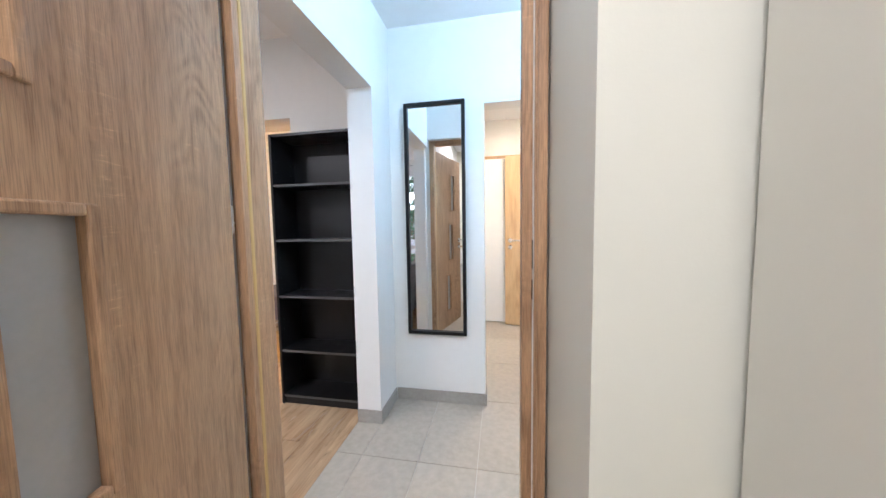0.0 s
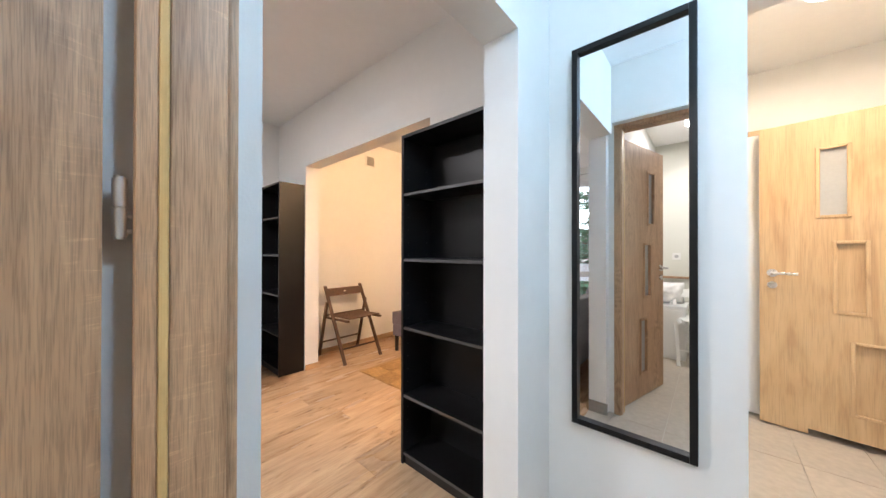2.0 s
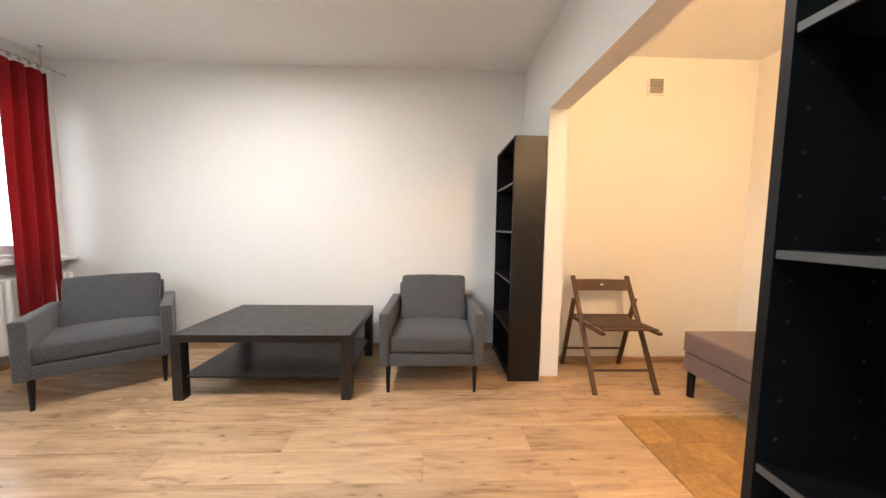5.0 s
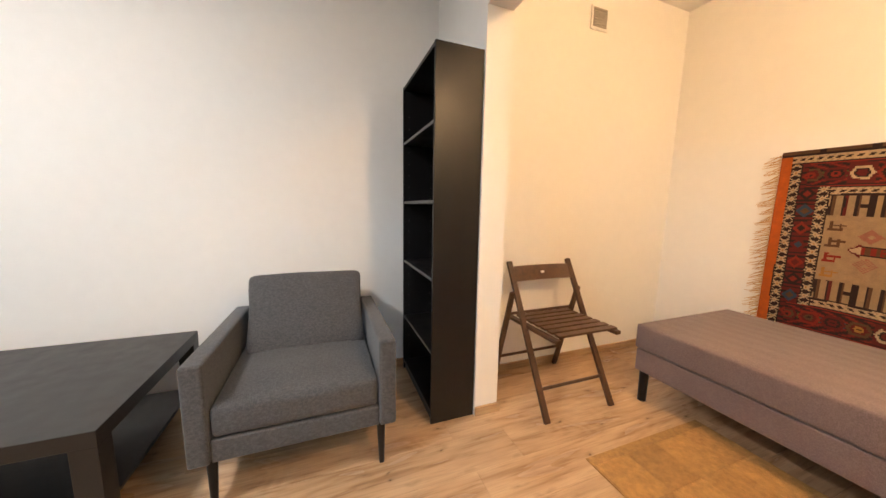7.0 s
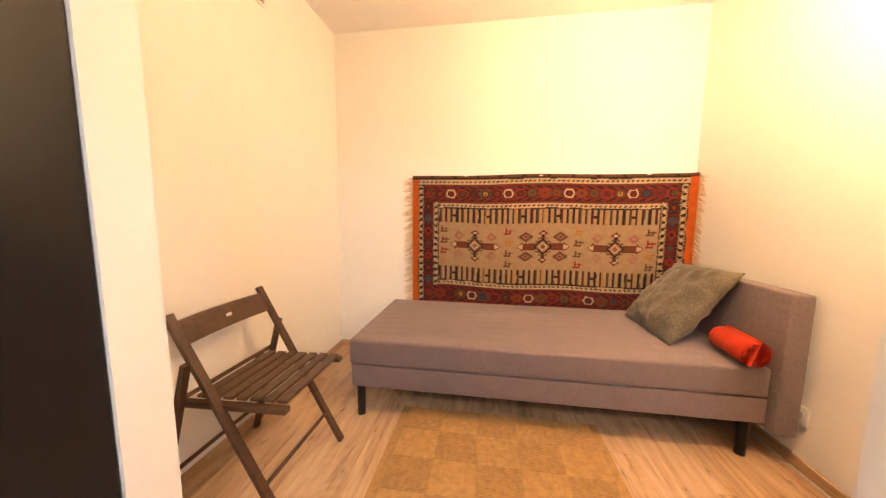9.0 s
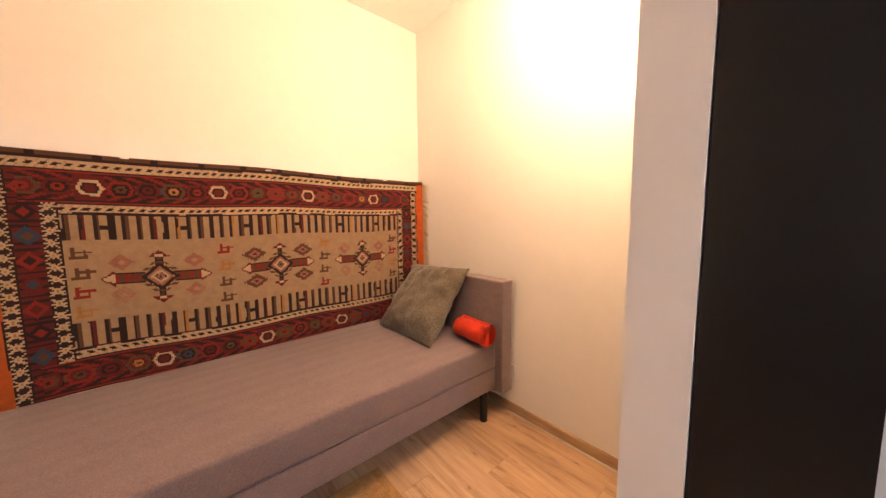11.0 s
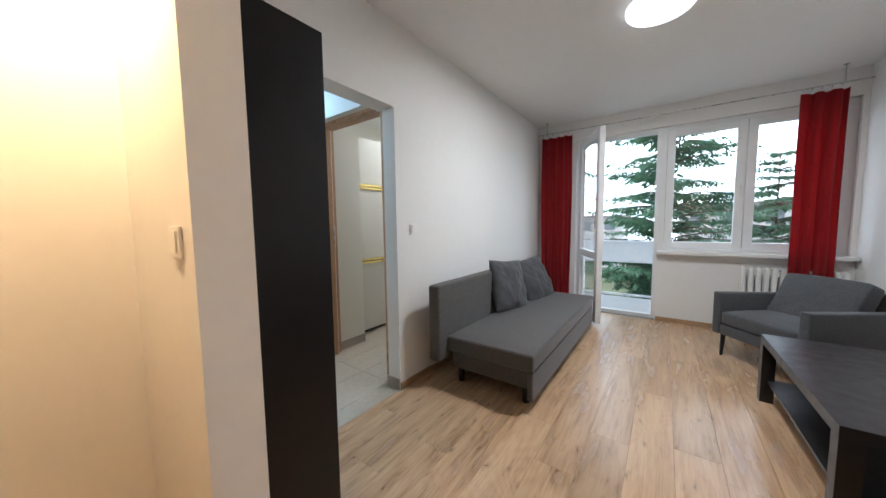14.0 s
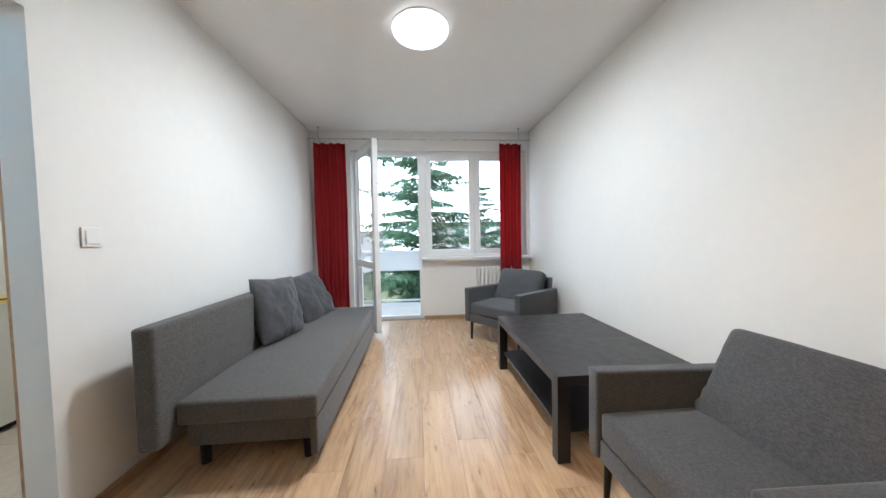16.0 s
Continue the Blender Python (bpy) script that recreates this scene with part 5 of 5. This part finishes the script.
def spruce(at, height, seed, label, spread=0.30):
    """A spruce: tapered trunk, whorls of drooping limbs, each with side twigs hung with thin needle sprays."""
    rnd = random.Random(seed)
    th = thing("spruce_tree", label, "tree", at, group="spruces outside")
    part("trunk", tb((0, 0, 0), (0, 0, height), height * 0.009, 0.01, 12), M_BARK, th)
    limbs, verts, faces = bmesh.new(), [], []

    def spray(p, d, ln, w):
        tip = p + d * ln
        wide = d.cross(Vector((rnd.random() - 0.5, rnd.random() - 0.5, 0.6 * rnd.random() + 0.4))).normalized() * w
        mid = p.lerp(tip, 0.4)
        i = len(verts)
        verts.extend((p, mid + wide, tip, mid - wide))
        faces.append((i, i + 1, i + 2, i + 3))

    z = height * 0.30
    while z < height * 0.985:
        f = 1 - z / height
        reach = height * spread * f ** 0.72 + 0.10
        for k in range(rnd.randint(6, 8)):
            a = rnd.random() * 2 * math.pi
            r = reach * (0.60 + 0.5 * rnd.random())
            start = Vector((0, 0, z + 0.9 * (rnd.random() - 0.5) * f))
            out = Vector((math.cos(a), math.sin(a), 0))
            side = Vector((-out.y, out.x, 0))
            steps = max(4, int(r / 0.085))
            sag, prev = 0.2 + 0.25 * rnd.random(), start
            for s in range(1, steps + 1):
                q = s / steps
                p = start + out * r * q + Vector((0, 0, 0.20 * r * math.sin(q * 2.2) - sag * r * q * q + 0.30 * r * q ** 4))
                if s % 3 == 0 or s == steps:
                    tube(limbs, prev, p, 0.020 * (1 - q) + 0.005, 0.016 * (1 - q) + 0.004, 4, cap=False)
                    prev = p
                w = 0.36 * r * (1 - q) ** 0.7 * q ** 0.35 + 0.07
                for sg in (-1, 1):
                    if rnd.random() < 0.26:
                        continue
                    ang = 0.6 + 0.5 * rnd.random()
                    d = side * sg * math.sin(ang) + out * math.cos(ang) + Vector((0, 0, -0.15 - 0.35 * rnd.random()))
                    ln = w * (0.5 + 0.7 * rnd.random())
                    pieces = max(2, int(ln / 0.05))
                    for m_ in range(pieces):
                        base = p + d * ln * m_ / pieces
                        for sh in (-1, 1):
                            e = (d * 0.8 + out * sh * 0.55 + side * sh * sg * -0.3 + Vector((0, 0, -0.9 * rnd.random()))).normalized()
                            spray(base, e, 0.09 + 0.10 * rnd.random(), 0.013 + 0.010 * rnd.random())
        z += height * 0.021 + 0.01
    tagged(part("branchwork", limbs, M_BARK, th), "thin brown spruce branches", kind="stuff")
    me = bpy.data.meshes.new("needles")
    me.from_pydata(verts, [], faces)
    me.materials.append(M_NEEDLE)
    ob = new("needles", me)
    ob.parent = th
    tagged(ob, "dark green drooping needle sprays", kind="stuff")
    return th


spruce((-1.45, -8.6, GZ), 13.2, 4, "tall green spruce close to the balcony", 0.25)
spruce((-3.9, -11.5, GZ), 9.6, 9, "green spruce standing further from the balcony")
spruce((2.3, -13.0, GZ), 8.5, 12, "green spruce standing beside the far houses")


def block(x, y, w, h, d, floors, cols, label):
    th = thing("apartment_block", label, "building", (x, y, GZ))
    part("wall", bx(-w / 2, w / 2, -d, 0, 0, h), M_FACADE, th)
    part("roof", bx(-w / 2 - 0.3, w / 2 + 0.3, -d - 0.3, 0.3, h, h + 0.4), M_ROOF, th)
    for i in range(cols):
        for j in range(floors):
            cx, cz = -w / 2 + w * (i + 0.5) / cols, h * (j + 0.55) / floors
            part("window", bx(cx - 0.7, cx + 0.7, 0.01, 0.06, cz - 0.7, cz + 0.7), M_DARKGLASS, th)


block(-16, -48, 26, 9.5, 10, 3, 8, "pale low apartment block far behind the trees")
block(16, -55, 24, 8.5, 10, 3, 7, "pale low apartment block far behind the trees")

# ---- planks and tiles ----
PW, PL = 0.192, 1.285
bm = bmesh.new()
box(bm, 0.0006, PW - 0.0006, 0.0006, PL - 0.0006, -0.006, 0.0)
plank = mesh_of("plank", bm, M_PLANK)
floor_l = bpy.data.objects["floor_living"]
rnd = random.Random(5)
cols = int((0 - XL) / PW) + 1
for i in range(cols):
    y = YW - PL * rnd.random()
    while y < YC:
        x0, x1 = XL + i * PW, min(XL + (i + 1) * PW, 0.0)
        ya, yb = max(y, YW), min(y + PL, YC)
        if yb - ya > 0.02:
            whole = x1 - x0 > PW - 1e-4 and yb - ya > PL - 1e-4
            me = plank if whole else mesh_of("plank", bx(0.0006, x1 - x0 - 0.0006, 0.0006, yb - ya - 0.0006, -0.006, 0.0), M_PLANK)
            ob = new("plank", me)
            ob.parent, ob.location = floor_l, (x0, ya, 0)
        y += PL
floor_h = bpy.data.objects["floor_hall"]
TX, TY = 0.30, 0.60
bm = bmesh.new()
box(bm, 0.0015, TX - 0.0015, 0.0015, TY - 0.0015, -0.004, 0.0)
tile = mesh_of("tile", bm, M_TILE)
for i in range(11):
    for j in range(11):
        x0, y0 = -0.15 + i * TX, -4.2 + j * TY
        xa, xb, ya, yb = max(x0, 0.0), min(x0 + TX, 2.88), y0, min(y0 + TY, YC + 0.05)
        if xb - xa < 0.02 or yb - ya < 0.02:
            continue
        whole = xb - xa > TX - 1e-4 and yb - ya > TY - 1e-4
        me = tile if whole else mesh_of("tile", bx(0.0015, xb - xa - 0.0015, 0.0015, yb - ya - 0.0015, -0.004, 0.0), M_TILE)
        ob = new("tile", me)
        ob.parent, ob.location = floor_h, (xa, ya, 0)
